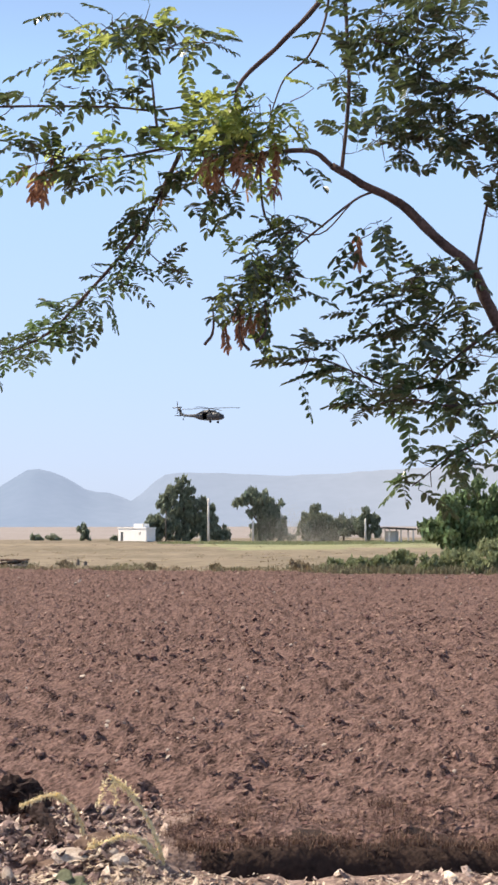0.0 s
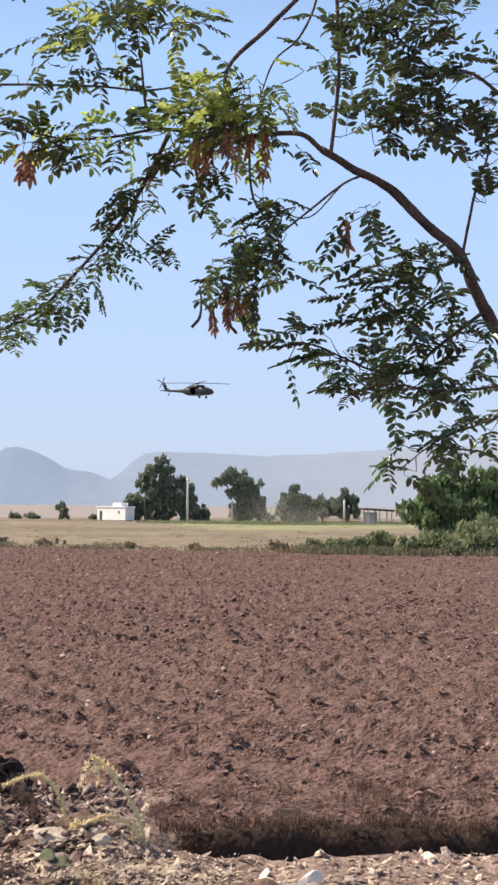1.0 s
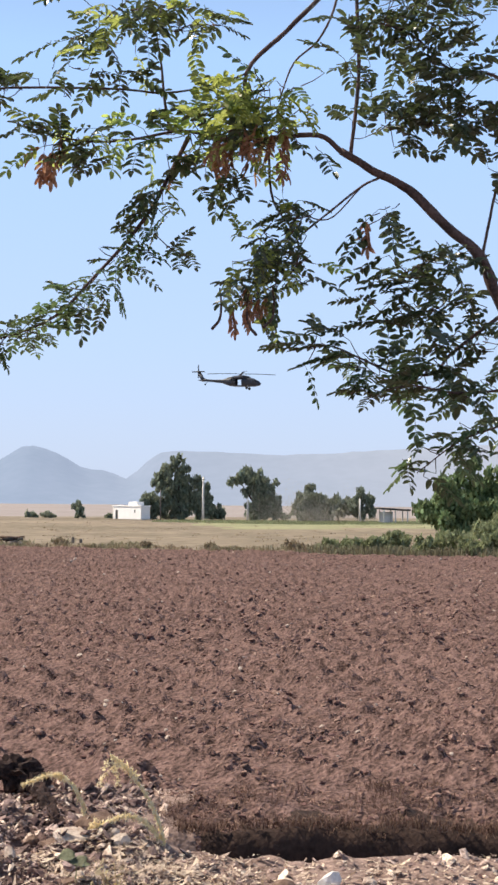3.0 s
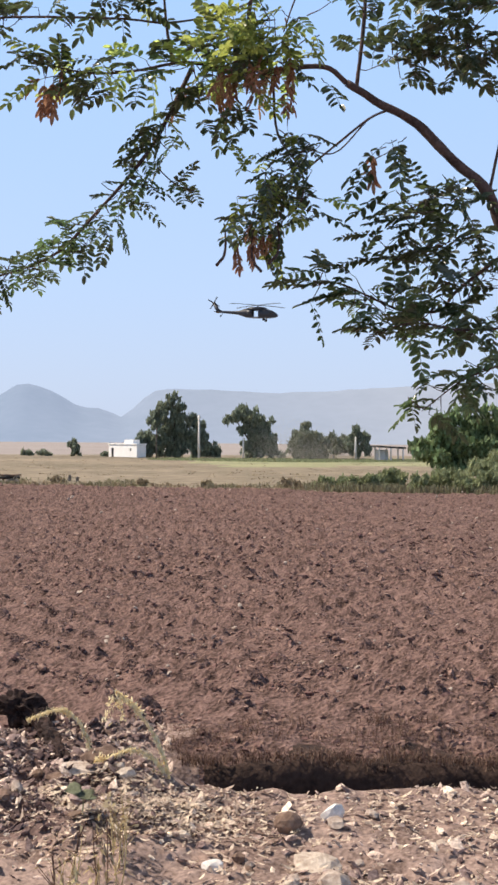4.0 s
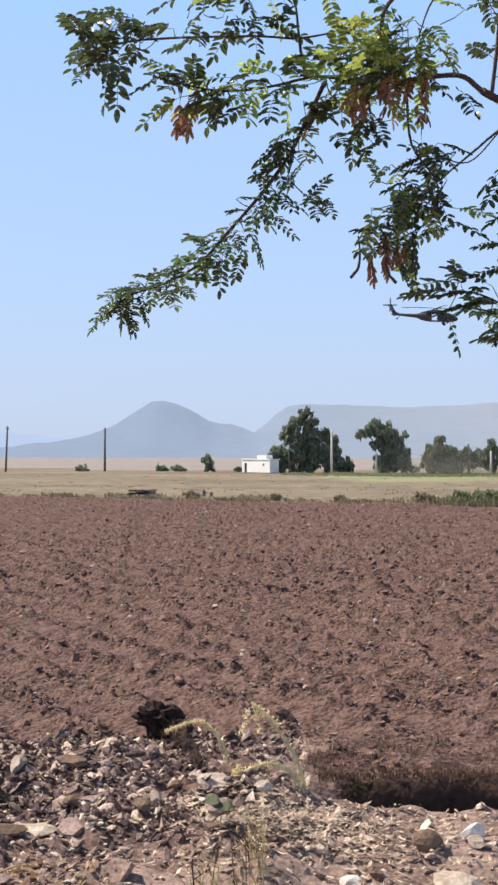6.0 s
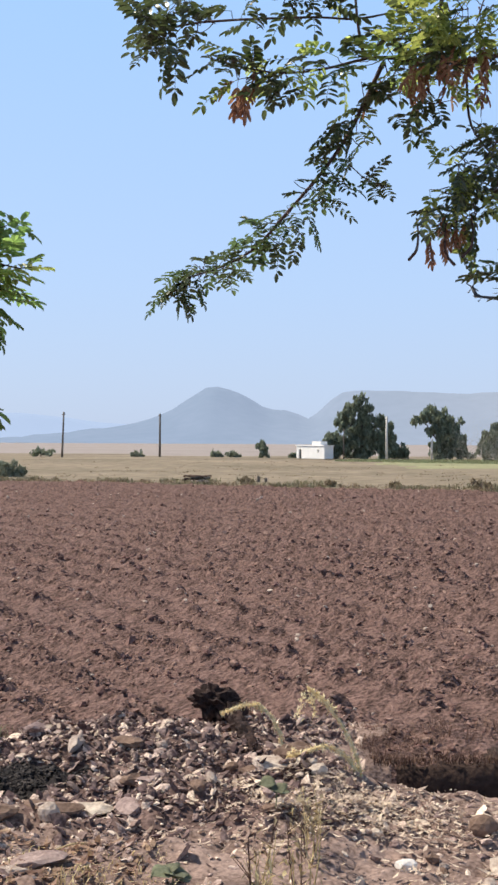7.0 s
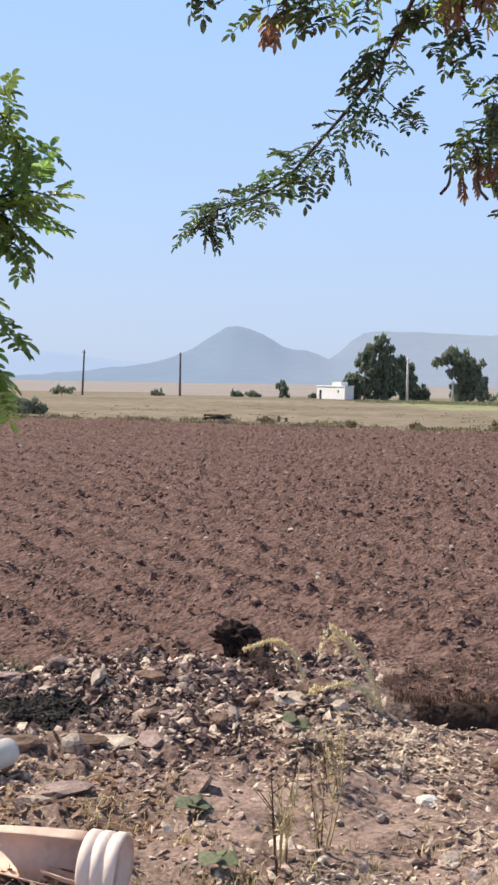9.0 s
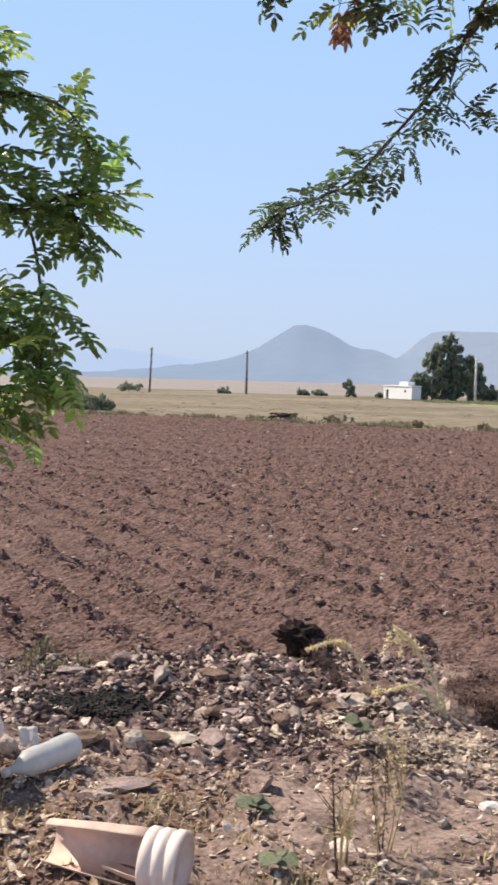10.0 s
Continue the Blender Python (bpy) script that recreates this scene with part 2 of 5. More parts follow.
def vnoise(x, y, seed=0):
    """Smooth noise from 0 to 1 on a unit lattice."""
    x, y = np.asarray(x, float), np.asarray(y, float)
    i, j = np.floor(x).astype(np.int64), np.floor(y).astype(np.int64)
    u, v = x - i, y - j
    u, v = u * u * (3 - 2 * u), v * v * (3 - 2 * v)
    a, b, c, d = lattice(i, j, seed), lattice(i + 1, j, seed), lattice(i, j + 1, seed), lattice(i + 1, j + 1, seed)
    return (a * (1 - u) + b * u) * (1 - v) + (c * (1 - u) + d * u) * v


def step(a, b, x):
    k = np.clip((x - a) / (b - a), 0, 1)
    return k * k * (3 - 2 * k)


def box(bm, m, sx, sy, sz, bevel=0.0):
    got = bmesh.ops.create_cube(bm, size=1, matrix=m @ Matrix.Diagonal((sx, sy, sz, 1)))
    if bevel:
        edges = list({e for v in got["verts"] for e in v.link_edges})
        bmesh.ops.bevel(bm, geom=edges, offset=bevel, segments=2, affect="EDGES")


def smooth_line(points, per=5):
    """A Catmull-Rom line through points, with per steps between them."""
    p = [Vector(q) for q in points]
    p = [p[0] * 2 - p[1], *p, p[-1] * 2 - p[-2]]
    out = []
    for i in range(1, len(p) - 2):
        for k in range(per):
            t = k / per
            out.append(0.5 * (2 * p[i] + (p[i + 1] - p[i - 1]) * t + (2 * p[i - 1] - 5 * p[i] + 4 * p[i + 1] - p[i + 2]) * t * t + (3 * p[i] - p[i - 1] - 3 * p[i + 1] + p[i + 2]) * t ** 3))
    out.append(p[-2])
    return out


def tube(bm, line, r0, r1, sides=7, rough=0.12):
    """A tapered, slightly knobbly tube along a line."""
    rings = []
    for i, c in enumerate(line):
        ahead = (line[min(i + 1, len(line) - 1)] - line[max(i - 1, 0)]).normalized()
        side = ahead.cross(Vector((0.13, 0.97, 0.2))).normalized()
        up = side.cross(ahead)
        r = r0 + (r1 - r0) * i / (len(line) - 1)
        ring = []
        for k in range(sides):
            a = 2 * math.pi * k / sides
            rr = r * (1 + random.uniform(-rough, rough))
            ring.append(bm.verts.new(c + (side * math.cos(a) + up * math.sin(a)) * rr))
        rings.append(ring)
    for a, b in zip(rings, rings[1:]):
        for k in range(sides):
            bm.faces.new((a[k], a[(k + 1) % sides], b[(k + 1) % sides], b[k]))
    bm.faces.new(rings[0][::-1])
    bm.faces.new(rings[-1])


def lump(bm, m, subdiv=2, amount=0.25, freq=1.6, seed=0.0):
    """A rough stone-like lump of unit radius under m."""
    got = bmesh.ops.create_icosphere(bm, subdivisions=subdiv, radius=1)
    for v in got["verts"]:
        p = v.co * freq + Vector((seed * 7.1, seed * 3.3, seed * 5.7))
        v.co *= 1 + amount * noise.noise(p) + amount * 0.5 * noise.noise(p * 2.3)
        v.co = m @ v.co


def ico(subdiv):
    bm = bmesh.new()
    bmesh.ops.create_icosphere(bm, subdivisions=subdiv, radius=1)
    v = np.array([q.co[:] for q in bm.verts])
    f = np.array([[q.index for q in g.verts] for g in bm.faces])
    bm.free()
    return v, f


def strew(v, f, places, sizes, rng, flat=0.7, jag=0.25, tilt=0.5):
    """Many uneven copies of one small shape, joined: corners and faces."""
    n = len(places)
    turn = rng.uniform(0, 2 * np.pi, n)
    lean = rng.normal(0, tilt, (n, 2))
    wob = 1 + rng.uniform(-jag, jag, (n, len(v)))
    p = v[None] * wob[..., None] * np.stack([rng.uniform(0.7, 1.3, n), rng.uniform(0.6, 1.1, n), np.full(n, flat) * rng.uniform(0.7, 1.2, n)], -1)[:, None]
    p[..., 2] += p[..., 0] * lean[:, :1] + p[..., 1] * lean[:, 1:]
    c, s = np.cos(turn)[:, None], np.sin(turn)[:, None]
    p = np.stack([p[..., 0] * c - p[..., 1] * s, p[..., 0] * s + p[..., 1] * c, p[..., 2]], -1) * np.asarray(sizes)[:, None, None]
    p += np.asarray(places)[:, None]
    return p.reshape(-1, 3), (f[None] + (np.arange(n) * len(v))[:, None, None]).reshape(-1, f.shape[1])


# ---- ground: verge, ditch, ploughed field, dry grassland, plain ----
ROW_TURN = radians(33.3)


def field_start(x):
    return 8.95 + 0.35 * (vnoise(x * 0.9, x * 0 + 3.1, 5) - 0.5) - 0.55 * step(-1.6, -3.0, x)


def field_end(x):
    return 57.2 - x * 0.33 - 2.2 * step(4, 9, x) + 1.4 * (vnoise(x * 0.25, x * 0 + 1.7, 9) - 0.5)


def row_phase(x, y):
    """Place across the plough rows: 0 to 0.62 up the smooth flank, then down the cloddy back."""
    s = x * math.cos(ROW_TURN) + y * math.sin(ROW_TURN) + 0.22 * (vnoise(x * 0.45, y * 0.45, 1) - 0.5) + 0.10 * (vnoise(x * 1.7, y * 1.7, 33) - 0.5)
    return np.mod(s / 0.70, 1.0)


def furrow(x, y):
    """From 0 on the smooth flank of a row to 1 in the cloddy strip along its crest and back."""
    p = row_phase(x, y)
    strip = step(0.42, 0.62, p) * (1 - step(0.94, 1.0, p)) + 0.5 * (1 - step(0.0, 0.12, p))
    return np.clip(strip + 0.7 * (vnoise(x * 0.8, y * 0.8, 36) - 0.5), 0, 1)


def dark_spot(x, y):
    """Below 1 inside the near-black patch on the bank."""
    return ((x + 2.06) / 0.56) ** 2 + ((y - 7.44) / 0.30) ** 2


def ground_height(x, y):
    x, y = np.asarray(x, float), np.asarray(y, float)
    tilled = step(0.0, 0.5, y - field_start(x)) * (1 - step(-1.0, 1.0, y - field_end(x)))
    p = row_phase(x, y)
    band = furrow(x, y)
    ridge = 0.17 * np.where(p < 0.68, (p / 0.68) ** 1.3, ((1 - p) / 0.32) ** 0.8) * (0.45 + 0.9 * vnoise(x * 0.6, y * 0.6, 31))
    rough = 0.28 + 1.0 * band
    lumps = 0.05 * (vnoise(x * 1.3, y * 1.3, 2) - 0.5) + rough * (0.055 * (vnoise(x * 4.3, y * 4.7, 3) - 0.5) + 0.085 * (vnoise(x * 8.3, y * 9.1, 34) - 0.5) + 0.080 * (vnoise(x * 15, y * 16, 4) - 0.5))
    z = tilled * (ridge + lumps - 0.05)
    near = 1 - step(9.3, 10.5, y)
    z += (1 - tilled) * near * (0.07 * (vnoise(x * 2.1, y * 2.1, 7) - 0.5) + 0.06 * (vnoise(x * 6, y * 6, 8) - 0.5) + 0.035 * (vnoise(x * 15, y * 15, 10) - 0.5))
    # hummocks of burnt earth on the bank
    bank = step(0.15, -0.35, x) * step(6.3, 6.9, y) * (1 - tilled)
    z += bank * near * (0.11 * (vnoise(x * 3.1, y * 3.1, 14) - 0.45) + 0.09 * (vnoise(x * 7.3, y * 7.3, 15) - 0.5))
    # rubble heap and the rough bank to its left
    z += 0.13 * np.exp(-(((x + 0.10) / 0.42) ** 2 + ((y - 7.25) / 0.75) ** 2)) + 0.13 * np.exp(-(((x + 1.1) / 0.75) ** 2 + ((y - 8.2) / 0.7) ** 2)) + 0.08 * np.exp(-(((x + 2.3) / 0.8) ** 2 + ((y - 6.2) / 0.9) ** 2))
    # ditch along the field
    wob = 0.10 * (vnoise(x * 1.3, x * 0 + 8.0, 11) - 0.5)
    inside = step(-0.02, 0.95, x) * step(7.44 + wob, 7.58 + wob, y)
    z -= inside * (0.48 * (1 - step(8.16 + wob * 2, 8.30 + wob * 2, y)) + 0.06 * (1 - step(8.3, 9.15, y)))
    # grassland beyond rolls a little
    z += (1 - near) * (1 - tilled) * 0.25 * (vnoise(x * 0.05, y * 0.05, 12) - 0.5) * step(62, 90, y)
    return z


def graded(parts, last, growth, limit):
    """Grid lines: stretches of (start, end, spacing), then growing steps up to limit."""
    out = [v for a, b, d in parts for v in np.arange(a, b - 1e-6, d)]
    at, d = last
    while at < limit:
        out.append(at)
        at, d = at + d, d * growth
    return out + [limit]


def build_ground():
    half = graded([(0, 5, 0.035), (5, 14, 0.09), (14, 28, 0.22)], (28, 0.4), 1.22, 4200)
    xs = np.array([-v for v in half[:0:-1]] + half)
    back = [-4200, -1500, -400, -100, -30, -8, -2, 1.5, 3]
    ys = np.array(back + graded([(4, 13, 0.035), (13, 25, 0.06), (25, 66, 0.15)], (66, 0.35), 1.12, 4200))
    gx, gy = np.meshgrid(xs, ys)
    gz = ground_height(gx, gy)
    verts = np.stack([gx, gy, gz], -1).reshape(-1, 3)
    w, h = len(xs), len(ys)
    i = (np.arange(h - 1)[:, None] * w + np.arange(w - 1)[None]).ravel()
    faces = np.stack([i, i + 1, i + w + 1, i + w], -1)
    me = tri_mesh("ground", verts, faces, [VERGE, SOIL, STRAW, PLAIN, DITCH_SHADE, BURNT, BLACK_PATCH, CROP], smooth=True)
    c = verts[faces].mean(1)
    kind = np.zeros(len(faces), np.int32)
    edge = 0.35 * (vnoise(c[:, 0] * 3, c[:, 1] * 3, 21) - 0.5)
    kind[(c[:, 1] + edge > field_start(c[:, 0]) + 0.1) | ((c[:, 0] + 1.5 * edge > 0.35) & (c[:, 1] + 0.3 * edge > 7.5))] = 1
    kind[c[:, 1] + edge * 4 > field_end(c[:, 0])] = 2
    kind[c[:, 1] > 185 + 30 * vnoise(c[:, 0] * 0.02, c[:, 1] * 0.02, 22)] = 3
    # painted shade inside the ditch, up to the top of its far wall
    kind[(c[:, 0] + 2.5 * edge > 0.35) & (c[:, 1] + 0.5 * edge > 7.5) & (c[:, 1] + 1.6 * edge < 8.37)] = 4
    blot = vnoise(c[:, 0] * 4.5, c[:, 1] * 4.5, 23) - 0.5
    kind[(kind == 0) & (c[:, 0] + 1.2 * blot < -1.6) & (c[:, 0] + 1.5 * blot > -3.2) & (c[:, 1] + 1.0 * blot < 5.5) & (c[:, 1] + 0.8 * blot > 4.5)] = 5
    kind[(kind == 0) & (c[:, 0] + 0.5 * blot < -0.15) & (c[:, 1] + 0.6 * blot > 6.65) & (c[:, 1] < 9.4)] = 5
    # near-black oval with a ragged edge on the bank
    kind[(kind != 1) & (dark_spot(c[:, 0], c[:, 1]) + 0.5 * blot < 1.05)] = 6
    green = c[:, 1] + 22 * (vnoise(c[:, 0] * 0.07, c[:, 1] * 0.09, 24) - 0.5)
    kind[(kind == 2) & (green > 108) & (green < 146) & (c[:, 0] > 3 + 6 * vnoise(c[:, 1] * 0.2, c[:, 1] * 0, 25))] = 7
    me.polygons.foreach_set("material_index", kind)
    return tagged(new("ground", me), "ploughed brown field with dirt verge, ditch and grassland", "ground", kind="structure")


build_ground()


def build_hills():
    """Two hazy ranges; each is a solid ridge with sloping flanks."""
    def ridge(name, dist, width, az0, az1, height, material, label):
        az = np.radians(np.linspace(az0, az1, 220))
        top = height(np.degrees(az))
        rows = []
        for k in np.linspace(-1, 1, 15):
            d = dist + k * width
            fall = (1 - abs(k)) ** 1.2
            lump_ = 1 + 0.10 * (vnoise(np.degrees(az) * 1.1, k * 3 + 0 * az, 41) - 0.5) * (abs(k) > 0.05)
            rows.append(np.stack([np.sin(az) * d, np.cos(az) * d, np.maximum(top * fall * lump_, 0) - 4 * (abs(k) > 0.98)], -1))
        v = np.concatenate(rows)
        n = len(az)
        i = (np.arange(14)[:, None] * n + np.arange(n - 1)[None]).ravel()
        me = tri_mesh(name, v, np.stack([i, i + 1, i + n + 1, i + n], -1), [material], smooth=True)
        tagged(new(name, me), label, "hill", kind="structure")

    def main(a):
        peak = 78 * np.exp(-np.abs((a + 4.72) / 1.9) ** 2.5) + 40 * np.exp(-np.abs((a + 6.7) / 2.1) ** 2)
        mesa = 132 * step(-2.1, 1.2, a) + 22 * step(8, 17, a) - 5 * np.exp(-((a - 6.5) / 2.0) ** 2)
        base = 34 * step(-17, -8, a) * (1 - step(0, 4, a)) + 36 * np.exp(-((a + 1.8) / 1.2) ** 2) + 10
        return np.maximum(peak + base, mesa + base * 0.15) + 5 * (vnoise(a * 1.6, a * 0, 43) - 0.5) + 2 * (vnoise(a * 6, a * 0, 44) - 0.5)

    def far(a):
        return 42 * np.exp(-((a + 14.8) / 2.6) ** 2) + 52 + 20 * vnoise(a * 0.5, a * 0, 46)

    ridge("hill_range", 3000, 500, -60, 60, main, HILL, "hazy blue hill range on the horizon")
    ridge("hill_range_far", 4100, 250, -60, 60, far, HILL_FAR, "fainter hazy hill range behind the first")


build_hills()


# ---- leaves and branches ----
def leaf_data(name, material, pairs, length, leaflet, width, droop, seed, spread=(52, 74)):
    """A pinnate leaf along +x: a thin bent stalk with pairs of folded oval leaflets and one at the tip."""
    rng = random.Random(seed)
    verts, faces = [], []

    def spine(u):
        return Vector((length * u * math.cos(droop * u), 0, -length * u * math.sin(droop * u)))

    def blade(root, way, normal, size):
        side = normal.cross(way).normalized()
        w = width * size / leaflet
        n = len(verts)
        lift = normal * (0.28 * w)
        for along, across in ((0, 0), (0.22, 0.38), (0.58, 0.5), (0.88, 0.33), (1, 0), (0.88, -0.33), (0.58, -0.5), (0.22, -0.38), (0.25, 0), (0.66, 0)):
            p = root + way * size * along + side * w * across + (lift if across else Vector()) - normal * size * 0.14 * along * along
            verts.append(p[:])
        for f in ((0, 8, 1), (1, 8, 2), (2, 8, 9), (2, 9, 3), (3, 9, 4), (0, 7, 8), (7, 6, 8), (6, 9, 8), (6, 5, 9), (5, 4, 9)):
            faces.append([n + q for q in f])

    for i in range(9):
        u0, u1 = i / 9, (i + 1) / 9
        a, b = spine(u0), spine(u1)
        n = len(verts)
        for c in (a, b):
            for k in range(3):
                t = 2 * math.pi * k / 3
                verts.append((c + Vector((0, math.cos(t), math.sin(t))) * 0.0014)[:])
        for k in range(3):
            m = (k + 1) % 3
            faces.append([n + k, n + m, n + 3 + m])
            faces.append([n + k, n + 3 + m, n + 3 + k])
    for i in range(pairs):
        u = 0.2 + 0.74 * i / (pairs - 1)
        for s in (-1, 1):
            if rng.random() < 0.05:
                continue
            yaw = radians(rng.uniform(*spread)) * s
            way = Vector((math.cos(yaw), math.sin(yaw), rng.uniform(-0.4, 0.15) - 0.1 * u)).normalized()
            normal = (Vector((0, 0, 1)) + Vector((rng.uniform(-0.35, 0.35), rng.uniform(-0.35, 0.35), 0))).normalized()
            blade(spine(u), way, normal, leaflet * rng.uniform(0.8, 1.12) * (1 - 0.22 * abs(u - 0.55)))
    blade(spine(1), Vector((1, 0, -math.sin(droop))).normalized(), Vector((0, 0, 1)), leaflet)
    return tri_mesh(name, verts, faces, [material])


def leaf_set(name, material, count, leaflet, width, length, droop, seed, spread=(52, 74)):
    return [leaf_data(name, material, 5 + k % 3, length * (0.85 + 0.1 * (k % 4)), leaflet, width, droop * (0.6 + 0.35 * (k % 3)), seed + k, spread) for k in range(count)]


class Crown:
    """Collects the leaves of one tree: the first ones become parts, the rest one joined mass."""

    def __init__(self, tree, sets, limit=295, density=1.0):
        self.tree, self.sets, self.limit, self.density, self.count, self.rest = tree, sets, limit, density, 0, {}
        self.twigs = bmesh.new()

    def leaf(self, tone, place, way, size=1.0):
        way = Vector(way).normalized()
        turn = way.to_track_quat("X", "Z").to_matrix().to_4x4()
        m = Matrix.Translation(place) @ turn @ pose(0, 0, 0, random.uniform(-26, 26)) @ Matrix.Scale(size, 4)
        me = random.choice(self.sets[tone])
        self.count += 1
        if self.count <= self.limit:
            ob = new("leaf", me)
            ob.parent = self.tree
            ob.matrix_local = m
        else:
            self.rest.setdefault(tone, []).append((me, m))

    def along(self, points, count, tone="green", spread=0.10, size=1.0, start=0.15, mix=0.0, other="young", sag=0.02):
        """Leaves set off alternately along a twig and in tufts at its end."""
        line = smooth_line(points, 6)
        count = max(3, round(count * self.density))
        for i in range(count):
            u = start + (1 - start) * ((i + random.random()) / count) ** 0.85
            k = min(int(u * (len(line) - 1)), len(line) - 2)
            p = line[k].lerp(line[k + 1], u * (len(line) - 1) - k)
            ahead = (line[k + 1] - line[k]).normalized()
            side = Vector((random.uniform(-1, 1), random.uniform(-1, 1), random.uniform(-0.4, 0.55)))
            way = ahead * random.uniform(0.1, 0.8) + side.normalized() * 0.9 + Vector((0, 0, -sag))
            off = Vector([max(-1.6, min(1.6, random.gauss(0, 1))) * q for q in (spread, spread * 1.6, spread * 0.7)])
            if off.length > 0.02:
                tube(self.twigs, [p, p + off * 0.55 + Vector((0, 0, -0.006)), p + off], 0.0022, 0.0013, 4, 0)
            self.leaf(other if random.random() < mix else tone, p + off, way, size * random.uniform(0.75, 1.15))

    def finish(self, label):
        fine = part("twig_mass", self.twigs, BARK, self.tree)
        fine["kind"] = "stuff"
        verts, faces, index, mats, n = [], [], [], [], 0
        for tone, leaves in self.rest.items():
            mats.append(self.sets[tone][0].materials[0])
            for me, m in leaves:
                v = np.empty(len(me.vertices) * 3, np.float32)
                me.vertices.foreach_get("co", v)
                v = v.reshape(-1, 3) @ np.array(m.to_3x3()).T + np.array(m.translation)
                f = np.empty(len(me.loops), np.int32)
                me.loops.foreach_get("vertex_index", f)
                verts.append(v)
                faces.append(f.reshape(-1, 3) + n)
                index.append(np.full(len(f) // 3, len(mats) - 1, np.int32))
                n += len(v)
        if verts:
            me = tri_mesh("foliage", np.concatenate(verts), np.concatenate(faces), mats)
            me.polygons.foreach_set("material_index", np.concatenate(index))
            ob = new("foliage", me)
            ob.parent = self.tree
            tagged(ob, label, kind="stuff")


def branch(tree, name, points, r0, r1, label=""):
    bm = bmesh.new()
    tube(bm, smooth_line(points, 5), r0 / tree.scale[0] ** 1.2, r1 / tree.scale[0] ** 1.2)
    return part(name, bm, BARK, tree, label)


def build_right_tree():
    """Feathery-leaved tree whose limb reaches in over the verge."""
    stand = pose(0.123, -0.025, 2.169)
    tree = tagged(empty("tree", stand @ Matrix.Scale(1.387, 4) @ stand.inverted()), "feathery-leaved tree with a crooked brown limb, some withered leaves", "tree", "roadside trees")
    sets = {"green": leaf_set("leaf", LEAF, 8, 0.056, 0.0260, 0.19, 0.25, 10), "young": leaf_set("leaf", LEAF_YOUNG, 5, 0.053, 0.0240, 0.19, 0.25, 30), "brown": leaf_set("leaf", LEAF_BROWN, 4, 0.058, 0.019, 0.14, 0.5, 50, (12, 42))}
    crown = Crown(tree, sets, density=0.78)
    Y = 4.6
    branch(tree, "trunk", [(2.35, 4.9, 0.5), (2.3, 4.88, 1.1), (2.15, 4.8, 1.8), (1.98, 4.75, 2.3)], 0.11, 0.07)
    limb = [(1.98, 4.75, 2.3), (1.80, 4.70, 2.6), (1.62, 4.64, 2.84), (1.49, Y, 3.04), (1.42, Y, 3.2), (1.29, Y, 3.31), (1.13, Y, 3.46), (0.99, Y, 3.53), (0.85, Y, 3.61)]
    branch(tree, "limb", limb, 0.046, 0.021, "rough brown curving limb")
    cross = [(0.85, Y, 3.61), (0.76, Y, 3.67), (0.56, Y, 3.65), (0.40, Y, 3.64), (0.22, 4.58, 3.66), (0.02, 4.55, 3.61), (-0.15, 4.5, 3.58), (-0.33, 4.5, 3.61)]
    branch(tree, "branch", cross, 0.017, 0.004)
    up = [(0.49, Y, 3.66), (0.47, Y, 3.91), (0.63, Y, 4.09), (0.80, Y, 4.28), (0.98, 4.7, 4.6)]
    branch(tree, "branch", up, 0.011, 0.017)
    spray = [(0.60, Y, 3.80), (0.66, Y, 3.96), (0.76, Y, 4.06), (0.83, Y, 4.22), (0.86, 4.65, 4.45)]
    branch(tree, "branch", spray, 0.004, 0.009)
    post = [(0.89, Y, 3.585), (0.92, Y, 3.87), (0.92, Y, 4.08), (0.90, Y, 4.5)]
    branch(tree, "branch", post, 0.012, 0.010)
    level = [(0.47, Y, 3.91), (0.35, Y, 3.86), (0.15, 4.55, 3.80), (-0.05, 4.5, 3.79), (-0.45, 4.45, 3.76), (-0.64, 4.45, 3.72)]
    branch(tree, "branch", level, 0.006, 0.007)
    conn = [(0.17, Y, 3.66), (0.145, Y, 3.79), (0.13, Y, 3.93), (0.11, Y, 4.05)]
    branch(tree, "branch", conn, 0.011, 0.004)
    low = [(0.24, Y, 3.64), (0.11, 4.55, 3.36), (0.0, 4.5, 3.19), (-0.13, 4.5, 3.04), (-0.25, 4.5, 2.91), (-0.38, 4.5, 2.84), (-0.50, 4.5, 2.80), (-0.575, 4.5, 2.74)]
    branch(tree, "branch", low, 0.013, 0.003)
    mid = [(0.56, Y, 3.60), (0.58, Y, 3.40), (0.67, 4.55, 3.24), (0.65, 4.5, 3.10), (0.52, 4.5, 3.01), (0.42, 4.5, 2.96)]
    branch(tree, "branch", mid, 0.008, 0.003)
    link_ = [(1.03, Y, 3.515), (0.94, Y, 3.47), (0.81, 4.57, 3.36), (0.67, 4.55, 3.24)]
    branch(tree, "branch", link_, 0.008, 0.006)
    branch(tree, "branch", [(0.93, Y, 3.46), (0.80, Y, 3.33), (0.66, 4.57, 3.36), (0.58, 4.57, 3.41)], 0.005, 0.003)
    r1 = [(1.53, Y, 2.98), (1.30, Y, 2.80), (1.21, 4.5, 2.71), (1.05, 4.5, 2.71), (0.90, 4.45, 2.76), (0.80, 4.45, 2.80), (0.70, 4.45, 2.80)]
    branch(tree, "branch", r1, 0.012, 0.003)
    r2 = [(1.73, 4.66, 2.70), (1.52, Y, 2.66), (1.28, 4.45, 2.63), (1.08, 4.4, 2.65), (0.91, 4.4, 2.60)]
    branch(tree, "branch", r2, 0.010, 0.003)
